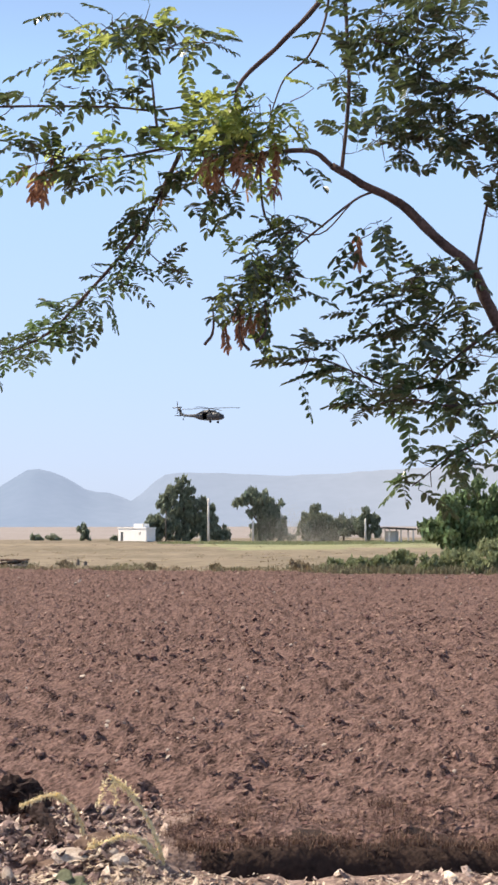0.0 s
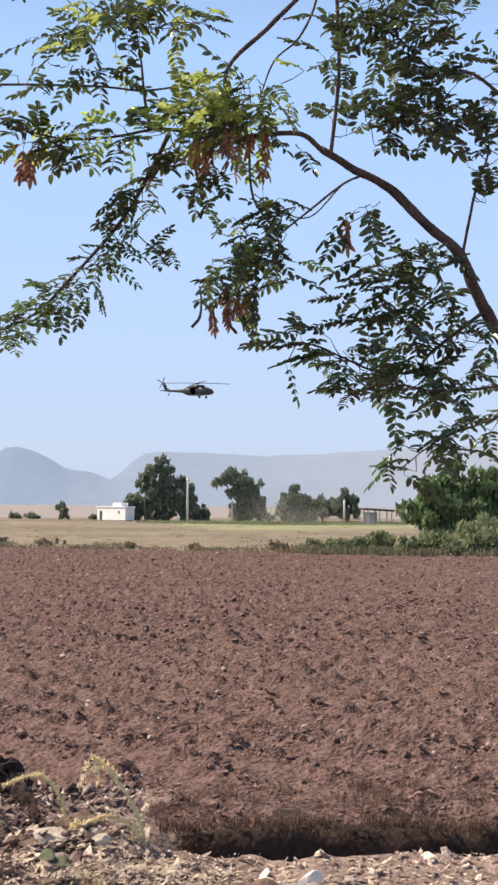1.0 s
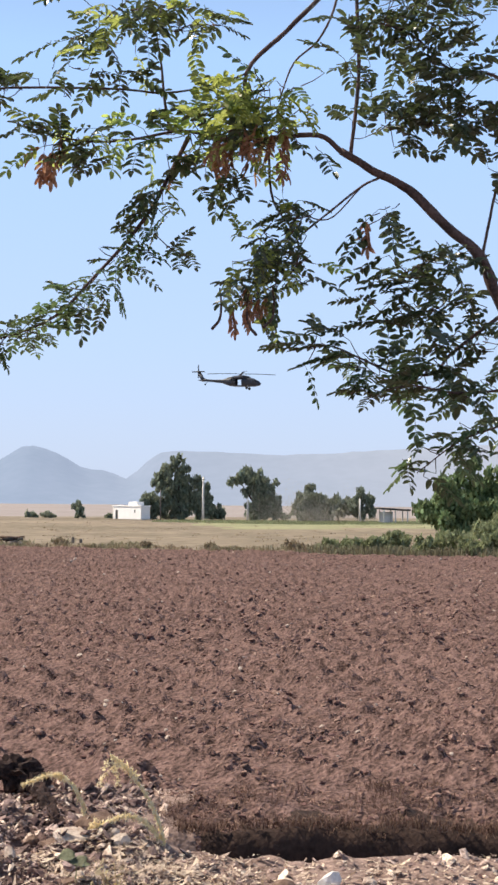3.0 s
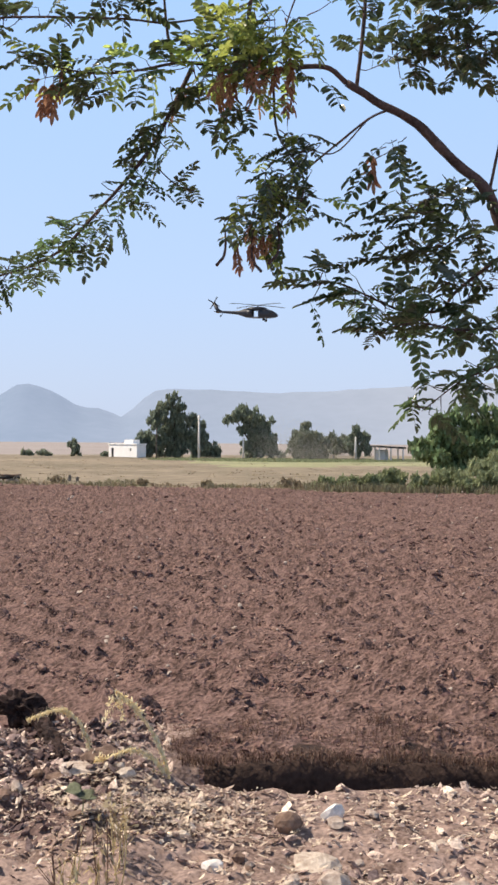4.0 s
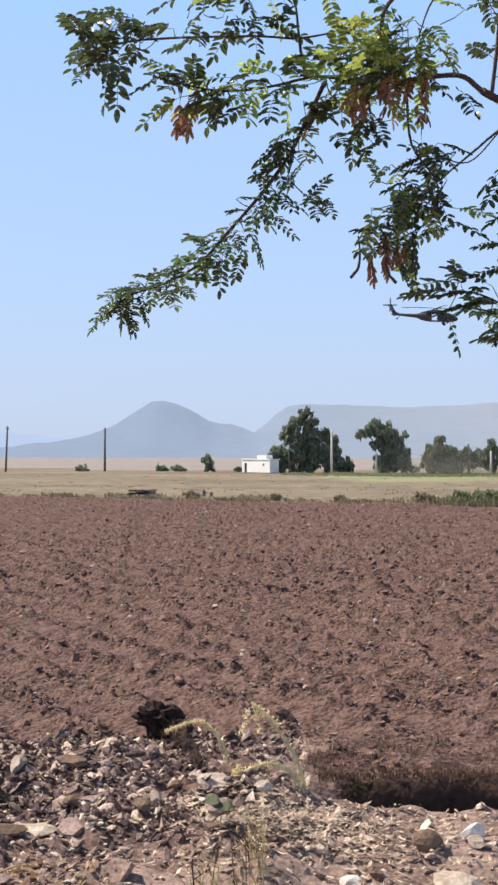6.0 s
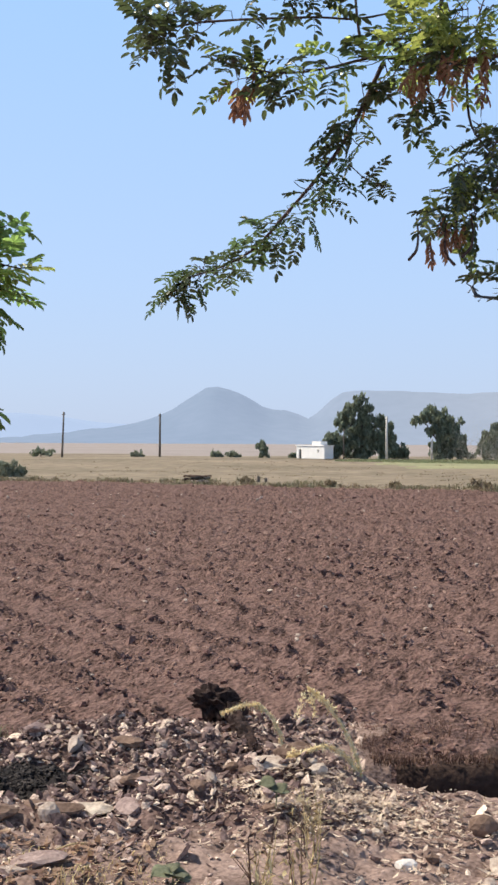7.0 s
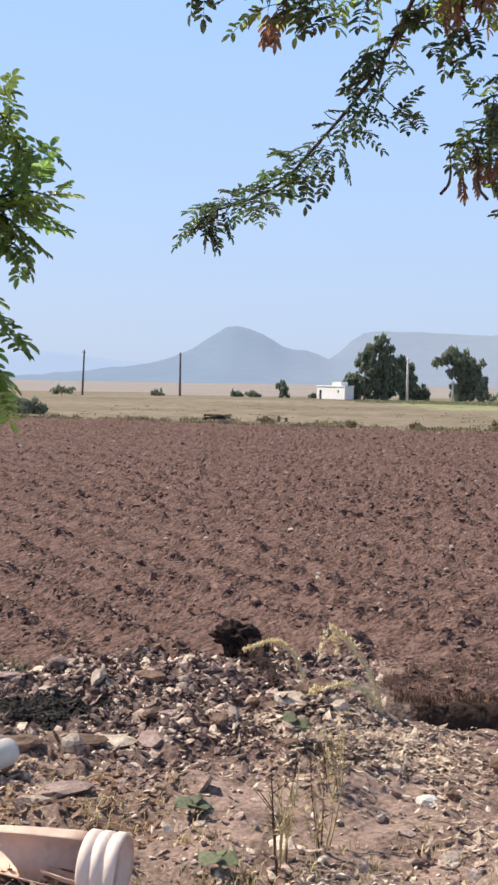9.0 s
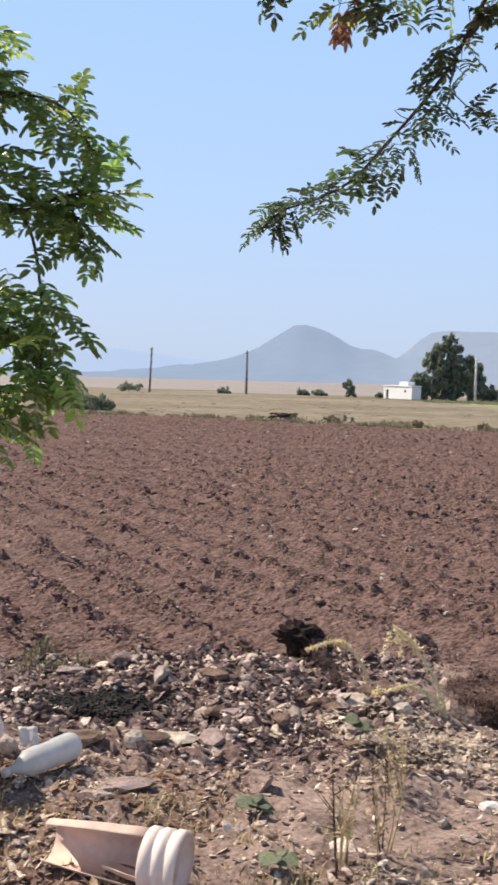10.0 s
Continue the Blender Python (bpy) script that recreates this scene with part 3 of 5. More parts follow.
    r3 = [(1.82, 4.7, 2.56), (1.64, 4.65, 2.56), (1.45, 4.5, 2.50), (1.30, 4.5, 2.44), (1.14, 4.5, 2.32)]
    branch(tree, "branch", r3, 0.008, 0.003)
    tr = [(1.75, 4.8, 3.85), (1.51, 4.7, 3.98), (1.31, 4.65, 3.98), (1.15, Y, 4.09), (0.97, Y, 4.15)]
    branch(tree, "branch", tr, 0.012, 0.004)
    rt = [(1.43, Y, 3.2), (1.47, 4.55, 3.45), (1.51, 4.5, 3.62), (1.44, 4.5, 3.80)]
    branch(tree, "branch", rt, 0.010, 0.004)
    # leaves on what hangs nearest first
    crown.along(low[-3:], 22, spread=0.022, size=0.52, start=0.0, sag=0.3)
    crown.along(low[1:-1], 64, spread=0.032, size=0.66, start=0.02, sag=-0.2)
    crown.along([q for q in ((0.20, 4.5, 3.38), (0.06, 4.5, 3.15), (-0.08, 4.5, 2.99), (-0.2, 4.5, 2.90))], 18, spread=0.022, size=0.62, start=0.0, sag=0.2)
    crown.along([(0.11, 4.5, 3.23), (0.18, 4.5, 3.17), (0.27, 4.5, 3.14)], 9, spread=0.016, size=0.6, start=0.2, sag=0.2)
    branch(tree, "branch", [(0.11, 4.5, 3.23), (0.18, 4.5, 3.17), (0.27, 4.5, 3.14)], 0.004, 0.002)
    crown.along(mid, 26, spread=0.045, size=0.8, start=0.3, mix=0.3)
    crown.along(mid[3:], 6, "brown", 0.03, 0.6, 0.3, sag=1.1)
    crown.along(r1[1:], 42, spread=0.06, size=0.85, start=0.1)
    crown.along(r2, 42, spread=0.055, size=0.85, start=0.1)
    crown.along(r3, 40, spread=0.05, size=0.85, start=0.1)
    crown.along(cross[1:], 46, spread=0.06, size=0.85, start=0.05, mix=0.4)
    crown.along([(0.72, 4.5, 3.74), (0.50, 4.5, 3.74), (0.28, 4.5, 3.70)], 28, "young", 0.06, 0.85, 0.0, mix=0.5, other="green")
    crown.along([(0.66, 4.5, 3.66), (0.45, 4.45, 3.62), (0.24, 4.45, 3.56)], 15, spread=0.07, size=0.85, start=0.0, mix=0.4)
    crown.along(cross[2:5], 16, "young", 0.06, 0.9, 0.0)
    crown.along(cross[2:5], 12, "brown", 0.06, 0.85, 0.0, sag=0.8)
    crown.along(cross[5:], 16, spread=0.03, size=0.85, start=0.1)
    crown.along(cross[6:], 6, "brown", 0.04, 0.8, 0.2, sag=1.5)
    crown.along(level[2:], 22, spread=0.04, size=0.85, start=0.3)
    crown.along([(0.10, Y, 4.02), (0.0, 4.55, 4.05), (-0.15, 4.5, 4.02)], 14, spread=0.05, size=0.85, mix=0.15)
    crown.along([(0.12, Y, 4.04), (0.25, Y, 4.10), (0.38, Y, 4.10)], 16, "young", 0.05, 0.85, mix=0.5, other="green")
    crown.along([(0.26, 4.55, 3.62), (0.16, 4.55, 3.45), (0.10, 4.55, 3.35)], 18, spread=0.06, size=0.85, mix=0.1)
    crown.along([(0.45, 4.55, 3.62), (0.40, 4.55, 3.50), (0.36, 4.5, 3.42)], 12, spread=0.06, size=0.85, mix=0.1)
    crown.along([(0.6, 4.55, 3.5), (0.62, 4.5, 3.38), (0.6, 4.5, 3.3)], 7, spread=0.04, size=0.75)
    crown.along([(1.18, 4.6, 3.42), (1.02, 4.5, 3.36), (0.92, 4.5, 3.26)], 8, spread=0.04, size=0.9, mix=0.3, other="brown", sag=0.9)
    crown.along([(1.40, 4.6, 3.2), (1.20, 4.5, 3.16), (1.02, 4.45, 3.06)], 32, spread=0.08, size=0.9)
    crown.along([(1.42, 4.6, 3.1), (1.25, 4.5, 2.98), (0.98, 4.45, 2.90)], 40, spread=0.08, size=0.9)
    crown.along([(1.50, 4.6, 2.9), (1.36, 4.5, 2.82), (1.20, 4.45, 2.80)], 26, spread=0.09, size=0.9)
    crown.along(post, 24, spread=0.05, size=0.85, start=0.0)
    crown.along([(0.95, Y, 3.70), (1.12, Y, 3.75), (1.25, Y, 3.70)], 26, spread=0.07, size=0.9)
    crown.along(tr, 42, spread=0.08, size=0.9, start=0.0)
    crown.along([(1.55, 4.65, 3.75), (1.35, Y, 3.78), (1.18, Y, 3.88)], 40, spread=0.08, size=0.9)
    crown.along([(1.50, 4.65, 4.15), (1.30, Y, 4.22), (1.05, Y, 4.25)], 32, spread=0.08, size=0.9)
    crown.along(rt, 18, spread=0.05, size=0.85, start=0.2)
    crown.along([(-0.42, 4.45, 3.80), (-0.55, 4.4, 3.78), (-0.66, 4.4, 3.70)], 26, spread=0.06, size=0.9)
    crown.along([(0.30, 4.5, 4.12), (0.10, 4.45, 4.10), (-0.12, 4.45, 4.05)], 30, spread=0.06, size=0.85, start=0, mix=0.35)
    crown.along([(-0.30, 4.45, 3.84), (-0.10, 4.45, 3.85), (0.02, 4.45, 3.84)], 12, spread=0.03, size=0.8, start=0, mix=0.2)
    crown.along([(0.66, 4.3, 3.76), (0.48, 4.28, 3.72), (0.32, 4.28, 3.66)], 26, "young", 0.05, 0.8, 0.0)
    crown.along([(0.62, 4.38, 3.60), (0.50, 4.38, 3.56), (0.40, 4.28, 3.58)], 14, "brown", 0.05, 0.7, 0.0, sag=0.8)
    crown.along([(0.70, 4.45, 3.30), (0.58, 4.42, 3.28), (0.48, 4.42, 3.20)], 14, "young", 0.05, 0.75, 0.0, mix=0.4, other="green")
    crown.along([(0.52, 4.42, 3.02), (0.42, 4.42, 2.98)], 7, "brown", 0.03, 0.6, 0.0, sag=1.1)
    crown.along([(0.64, 4.36, 3.24), (0.54, 4.36, 3.17), (0.44, 4.36, 3.08)], 24, "young", 0.05, 0.75, 0.0, mix=0.5, other="green", sag=0.4)
    crown.along([(0.68, 4.36, 3.12), (0.58, 4.36, 3.06), (0.50, 4.36, 3.02)], 12, "green", 0.04, 0.75, 0.0, mix=0.3)
    for z, n in ((3.72, 11), (3.64, 9), (3.56, 7)):
        crown.along([(0.74, 4.4, z), (0.50, 4.36, z + 0.01), (0.26, 4.38, z - 0.05)], n, "young", 0.05, 0.8, 0.0, mix=0.15, other="green", sag=0.4)
    crown.along([(0.70, 4.36, 3.62), (0.52, 4.36, 3.60), (0.30, 4.36, 3.54)], 9, "brown", 0.05, 0.7, 0.0, sag=1.2)
    for x, z, bend in ((0.36, 2.95, 0.03), (0.47, 2.93, -0.03), (0.56, 2.96, 0.035)):
        bm = bmesh.new()
        tube(bm, smooth_line([(x, 4.42, z + 0.06), (x + bend * 0.2, 4.42, z), (x, 4.41, z - 0.06), (x - bend, 4.40, z - 0.10)], 4), 0.003, 0.006, 6)
        part("seed_pod", bm, BARK, tree, "dark curved seed pod")
    # the crown above and beside the view
    for k in range(8):
        c = Vector((random.uniform(1.5, 3.4), random.uniform(3.9, 5.8), random.uniform(4.55, 5.6)))
        crown.along([c, c + Vector((random.uniform(-0.4, 0.4), random.uniform(-0.3, 0.3), 0.1)), c + Vector((random.uniform(-0.7, 0.7), random.uniform(-0.6, 0.6), 0.0))], 18, spread=0.14, size=1.0, start=0)
    branch(tree, "limb", [(1.98, 4.75, 2.3), (2.0, 4.85, 3.4), (1.7, 4.95, 4.5), (1.2, 4.8, 4.9), (0.6, 4.7, 5.0)], 0.05, 0.012)
    branch(tree, "limb", [(1.9, 4.85, 3.2), (2.3, 4.9, 4.2), (2.9, 5.0, 5.0)], 0.04, 0.012)
    crown.finish("mass of feathery green leaves")


def build_left_tree():
    """A nearer tree of the same kind, of which one leafy spray reaches into view."""
    tree = tagged(empty("tree", pose(-0.035, 0, 0)), "fresh green feathery-leaved tree, sunlit, beside the verge", "tree", "roadside trees")
    sets = {"green": leaf_set("leaf", LEAF_FRESH, 6, 0.058, 0.0275, 0.18, 0.25, 70), "young": leaf_set("leaf", LEAF_YOUNG, 5, 0.053, 0.0235, 0.18, 0.2, 90)}
    crown = Crown(tree, sets, density=1.1)
    Y = 3.35
    branch(tree, "trunk", [(-2.6, 3.5, -0.1), (-2.55, 3.5, 0.9), (-2.35, 3.45, 1.8), (-2.1, 3.4, 2.4)], 0.10, 0.06)
    main = [(-2.1, 3.4, 2.4), (-1.75, Y, 2.62), (-1.45, Y, 2.69), (-1.28, Y, 2.66), (-1.14, Y, 2.62), (-1.02, Y, 2.66), (-0.90, Y, 2.68)]
    branch(tree, "limb", main, 0.016, 0.003)
    hang = [(-1.14, Y, 2.62), (-1.10, Y, 2.54), (-1.075, Y, 2.40), (-1.07, Y, 2.28), (-1.07, Y, 2.14)]
    branch(tree, "branch", hang, 0.006, 0.003)
    high = [(-1.95, 3.4, 2.5), (-1.6, Y, 2.80), (-1.36, Y, 2.95), (-1.17, Y, 2.98), (-0.98, Y, 2.97)]
    branch(tree, "branch", high[:-1], 0.008, 0.002)
    arc = [(-1.30, Y, 2.95), (-1.13, Y, 2.95), (-1.0, Y, 2.90), (-0.93, Y, 2.79)]
    branch(tree, "branch", arc, 0.006, 0.002)
    top = [(-1.9, 3.4, 2.62), (-1.65, Y, 3.0), (-1.45, Y, 3.14), (-1.28, Y, 3.14)]
    branch(tree, "branch", top, 0.012, 0.003)
    lowb = [(-1.95, 3.4, 2.3), (-1.6, Y, 2.40), (-1.40, Y, 2.42), (-1.25, Y, 2.40)]
    branch(tree, "branch", lowb, 0.010, 0.003)
    base = [(-2.0, 3.4, 2.2), (-1.65, Y, 2.16), (-1.40, Y, 2.13), (-1.15, Y, 2.11)]
    branch(tree, "branch", base, 0.010, 0.003)
    # one clear leaf hanging out from the stem, and fresh tips
    for place, way, tone, size in (((-1.04, 3.30, 2.34), (1, -0.1, -0.28), "green", 0.92), ((-0.93, 3.30, 2.665), (1, 0.1, -0.06), "young", 0.80), ((-1.05, Y, 2.97), (1, 0, -0.05), "green", 0.60), ((-0.97, Y, 2.87), (0.45, 0, -1), "young", 0.75), ((-1.0, 3.32, 2.62), (1, -0.1, -0.55), "green", 0.8), ((-1.02, 3.32, 2.56), (0.8, -0.1, -0.45), "green", 0.85), ((-1.09, 3.3, 2.12), (1, 0, -0.3), "young", 0.6)):
        crown.leaf(tone, place, way, size)
    crown.along(main[3:], 24, spread=0.045, size=0.75, start=0.1, mix=0.2)
    crown.along([(-1.12, 3.32, 2.70), (-1.02, 3.32, 2.66), (-0.94, 3.32, 2.58)], 20, spread=0.045, size=0.75, start=0.0, mix=0.15)
    crown.along([(-1.0, 3.32, 2.64), (-0.96, 3.32, 2.56), (-0.95, 3.32, 2.52)], 10, spread=0.03, size=0.7, start=0.0)
    crown.along(hang[2:], 27, spread=0.05, size=0.75, start=0.0, mix=0.1)
    crown.along([(-1.30, Y, 2.38), (-1.2, 3.32, 2.34), (-1.16, 3.32, 2.24)], 30, spread=0.05, size=0.75, start=0.0, mix=0.08)
    crown.along([(-1.55, Y, 2.47), (-1.38, 3.32, 2.45), (-1.24, 3.32, 2.41)], 23, "young", 0.04, 0.75, 0.0, mix=0.2, other="green")
    crown.along([(-1.50, Y, 2.15), (-1.32, 3.32, 2.13), (-1.14, 3.32, 2.10)], 30, "young", 0.04, 0.75, 0.0, mix=0.4, other="green")
    crown.along([(-1.48, Y, 2.08), (-1.36, 3.32, 2.04), (-1.22, 3.32, 2.03)], 27, spread=0.035, size=0.7, start=0.0, mix=0.3, sag=0.9)
    crown.along([(-1.46, Y, 2.02), (-1.34, 3.32, 2.00), (-1.18, 3.32, 2.02)], 30, "young", 0.04, 0.75, 0.0, mix=0.6, other="green", sag=0.6)
    crown.along(high[1:4], 27, spread=0.05, size=0.78, start=0.1, mix=0.5)
    crown.along(arc, 18, spread=0.03, size=0.7, start=0.1, mix=0.4, sag=0.3)
    crown.along(arc[2:], 6, "young", 0.02, 0.6, 0.0, sag=0.5)
    crown.along([(-1.5, Y, 2.98), (-1.35, 3.32, 2.96), (-1.2, 3.32, 2.93)], 31, "young", 0.05, 0.78, 0.0, mix=0.5, other="green")
    crown.along([(-1.5, Y, 2.80), (-1.36, 3.32, 2.79), (-1.23, 3.32, 2.76)], 37, spread=0.055, size=0.78, start=0.0)
    crown.along([(-1.42, Y, 2.72), (-1.3, 3.32, 2.70), (-1.22, 3.32, 2.68)], 15, spread=0.04, size=0.75, start=0.0)
    crown.along(top[1:], 27, spread=0.05, size=0.78, start=0.2, mix=0.3)
    crown.along([(-1.5, Y, 3.08), (-1.38, 3.32, 3.07), (-1.27, 3.32, 3.06)], 16, spread=0.04, size=0.75, start=0.0, mix=0.4)
    for k in range(8):
        c = Vector((random.uniform(-3.0, -1.75), random.uniform(2.6, 3.3), random.uniform(2.0, 2.6)))
        crown.along([c, c + Vector((0.1, 0.1, 0.05)), c + Vector((random.uniform(-0.3, 0.3), random.uniform(-0.3, 0.3), 0.0))], 12, spread=0.10, size=0.9, start=0, mix=0.3)
    crown.finish("mass of feathery green leaves")


build_right_tree()
build_left_tree()


# ---- far trees and bushes ----
def clump_mesh(name, lobes, count, size, material, rng, core=0.55):
    """Leafy mass: many small bent leaf clumps about a set of lobes (centre and radii)."""
    small = []
    for c, r in lobes:
        small.append((*c, *(q * 0.5 for q in r)))
        for k in range(8):
            way = rng.normal(size=3)
            way *= rng.uniform(0.55, 1.15) / np.linalg.norm(way)
            small.append((*(np.array(c) + way * r), *(np.array(r) * rng.uniform(0.20, 0.40))))
    lob = np.array(small, float)
    lob[:, 2] = np.maximum(lob[:, 2], lob[:, 5] * 0.8)
    weight = (lob[:, 3] * lob[:, 4] * lob[:, 5]) ** (2 / 3)
    pick = rng.choice(len(lob), count, p=weight / weight.sum())
    way = rng.normal(size=(count, 3))
    way /= np.linalg.norm(way, axis=1)[:, None]
    rad = core + (1.15 - core) * rng.random(count) ** 0.7
    rad *= 0.82 + 0.36 * vnoise(way[:, 0] * 2.3 + pick * 3.7 + 9, way[:, 2] * 2.3 + way[:, 1] * 1.9 + 7, 71)
    place = lob[pick, :3] + way * rad[:, None] * lob[pick, 3:]
    quad = np.array([(-0.5, -0.3, 0), (0.1, -0.5, 0.12), (0.55, 0.05, -0.05), (0.1, 0.5, 0.1), (-0.45, 0.25, -0.08)])
    tri = np.array([(0, 1, 2), (0, 2, 3), (0, 3, 4)])
    v, f = strew(quad, tri, place, size * rng.uniform(0.6, 1.5, count), rng, flat=1.0, jag=0.3, tilt=1.3)
    return tri_mesh(name, v, f, [material])


def far_tree(m, lobes, height, trunk, count, size, material, label, seed, category="tree", group="trees by the farmhouse"):
    rng = np.random.default_rng(seed)
    tree = tagged(empty("tree" if category == "tree" else "bush", m), label, category, group)
    bm = bmesh.new()
    top = Vector(lobes[0][0])
    tube(bm, smooth_line([(0, 0, -0.2), (0.05, 0, height * 0.2), top * 0.6 + Vector((0, 0, height * 0.1)), top], 4), trunk, trunk * 0.3)
    part("trunk", bm, BARK, tree)
    for c, r in lobes[1:]:
        bm = bmesh.new()
        tube(bm, smooth_line([(0, 0, height * 0.18), (c[0] * 0.4, c[1] * 0.4, max(height * 0.2, c[2] * 0.55)), c], 4), trunk * 0.5, trunk * 0.12, 5)
        part("limb", bm, BARK, tree)
    ob = new("crown", clump_mesh("crown", lobes, count, size, material, rng))
    ob.parent = tree
    ob["kind"] = "stuff"
    return tree


def build_far_trees():
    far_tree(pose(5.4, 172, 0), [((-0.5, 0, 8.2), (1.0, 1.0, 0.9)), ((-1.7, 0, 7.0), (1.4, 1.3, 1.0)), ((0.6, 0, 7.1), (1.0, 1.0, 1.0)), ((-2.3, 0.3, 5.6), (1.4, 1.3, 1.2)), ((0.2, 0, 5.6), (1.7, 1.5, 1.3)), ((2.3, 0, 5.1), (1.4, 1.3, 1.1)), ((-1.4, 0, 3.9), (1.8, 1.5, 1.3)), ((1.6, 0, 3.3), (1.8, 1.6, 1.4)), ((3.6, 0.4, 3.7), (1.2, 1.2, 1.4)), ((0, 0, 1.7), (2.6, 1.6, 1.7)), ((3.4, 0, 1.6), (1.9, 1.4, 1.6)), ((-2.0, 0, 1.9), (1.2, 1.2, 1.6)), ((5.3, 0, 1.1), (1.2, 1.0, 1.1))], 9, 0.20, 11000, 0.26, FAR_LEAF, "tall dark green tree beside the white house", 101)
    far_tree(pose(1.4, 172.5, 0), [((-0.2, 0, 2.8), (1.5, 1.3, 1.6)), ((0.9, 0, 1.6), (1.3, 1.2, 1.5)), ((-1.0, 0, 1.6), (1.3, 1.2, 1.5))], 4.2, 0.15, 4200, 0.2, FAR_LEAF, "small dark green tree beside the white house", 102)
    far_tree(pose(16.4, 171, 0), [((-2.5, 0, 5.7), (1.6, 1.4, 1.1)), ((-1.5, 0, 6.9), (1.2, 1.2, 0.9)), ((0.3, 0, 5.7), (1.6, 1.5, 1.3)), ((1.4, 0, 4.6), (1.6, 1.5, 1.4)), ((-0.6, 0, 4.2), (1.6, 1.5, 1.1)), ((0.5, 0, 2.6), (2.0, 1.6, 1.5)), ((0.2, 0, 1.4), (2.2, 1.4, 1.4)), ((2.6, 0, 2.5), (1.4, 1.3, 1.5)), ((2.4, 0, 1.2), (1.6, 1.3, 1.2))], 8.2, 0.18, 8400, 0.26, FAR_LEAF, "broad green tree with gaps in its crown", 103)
    far_tree(pose(23.6, 166, 0), [((0, 0, 3.3), (2.0, 1.8, 1.5)), ((-1.6, 0, 2.2), (1.6, 1.5, 1.7)), ((1.8, 0, 2.0), (1.8, 1.6, 1.6)), ((0, 0, 1.2), (2.6, 1.6, 1.2))], 5, 0.18, 4600, 0.22, HAZE_PALE_LEAF, "olive tree paled by a cloud of dust", 104)
    far_tree(pose(27.4, 165, 0), [((0, 0, 2.2), (1.9, 1.6, 1.4)), ((1.6, 0, 1.7), (1.4, 1.4, 1.4)), ((-1.5, 0, 1.4), (1.4, 1.4, 1.3))], 4, 0.16, 3400, 0.22, HAZE_PALE_LEAF, "low haze-pale tree beside a bigger one", 105)
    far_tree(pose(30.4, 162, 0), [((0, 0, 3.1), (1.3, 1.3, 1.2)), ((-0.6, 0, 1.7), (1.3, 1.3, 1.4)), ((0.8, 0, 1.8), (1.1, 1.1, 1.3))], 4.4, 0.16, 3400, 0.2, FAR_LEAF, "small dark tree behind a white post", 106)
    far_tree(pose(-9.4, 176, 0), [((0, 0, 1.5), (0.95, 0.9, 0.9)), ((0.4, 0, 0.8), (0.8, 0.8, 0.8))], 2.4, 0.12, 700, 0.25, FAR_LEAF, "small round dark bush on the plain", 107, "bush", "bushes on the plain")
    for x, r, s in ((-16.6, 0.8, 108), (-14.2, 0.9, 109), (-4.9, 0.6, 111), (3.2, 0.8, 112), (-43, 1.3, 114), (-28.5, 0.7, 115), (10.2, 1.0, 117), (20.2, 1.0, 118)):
        far_tree(pose(x, 177, 0), [((0, 0, r * 0.5), (r, r, r * 0.5)), ((r * 0.9, 0, r * 0.35), (r * 0.8, r, r * 0.35))], r * 1.1, 0.08, 320, 0.25, HAZE_PALE_LEAF if s % 3 else FAR_LEAF, "low haze-pale bush on the plain", s, "bush", "bushes on the plain")
    far_tree(pose(24.2, 84, 0), [((-2.4, 0, 3.4), (1.4, 1.6, 1.5)), ((0, 0, 3.5), (1.7, 1.6, 1.5)), ((2.2, 0, 3.0), (1.9, 1.7, 1.5)), ((-2.6, 0, 1.7), (1.9, 1.6, 1.7)), ((0.4, -0.3, 1.8), (2.3, 1.8, 1.8)), ((3.2, 0, 1.6), (2.2, 1.7, 1.6)), ((5.0, 0, 2.2), (2.0, 1.8, 2.2)), ((-1.2, 0, 2.4), (2.0, 1.6, 1.8)), ((1.4, 0, 2.6), (2.0, 1.6, 1.8)), ((-1.0, -0.4, 0.9), (3.0, 1.4, 1.0)), ((2.6, -0.4, 0.9), (3.0, 1.4, 1.0))], 5, 0.2, 20000, 0.19, BUSH_LEAF, "large spreading green bush at the field's edge", 121, "bush", "bushes at the field edge")
    for x, y, r, s in ((9.0, 56.0, 0.4, 140), (9.9, 54.8, 0.5, 122), (10.8, 54.2, 0.45, 123), (11.8, 55.5, 0.75, 124), (12.9, 53.2, 0.5, 141), (13.9, 53.6, 0.85, 125), (14.7, 51.8, 0.45, 142), (15.6, 52.2, 0.65, 126), (17.2, 55, 0.9, 127), (20.6, 66, 1.2, 128), (-20.8, 73, 0.8, 129), (-19.4, 72, 0.6, 130), (-22.6, 74, 0.9, 131)):
        far_tree(pose(x, y, 0), [((0, 0, r * 0.75), (r * 1.1, r, r * 0.8)), ((r * 0.8, 0.2, r * 0.5), (r * 0.8, r * 0.8, r * 0.6)), ((-r * 0.8, 0, r * 0.45), (r * 0.7, r * 0.8, r * 0.5))], r * 1.4, 0.05, 2400, 0.085, GREEN if x > 0 else HAZE_PALE_LEAF, "green weedy shrub at the edge of the ploughed field" if x > 0 else "grey-green shrub at the edge of the ploughed field", s, "bush", "bushes at the field edge")
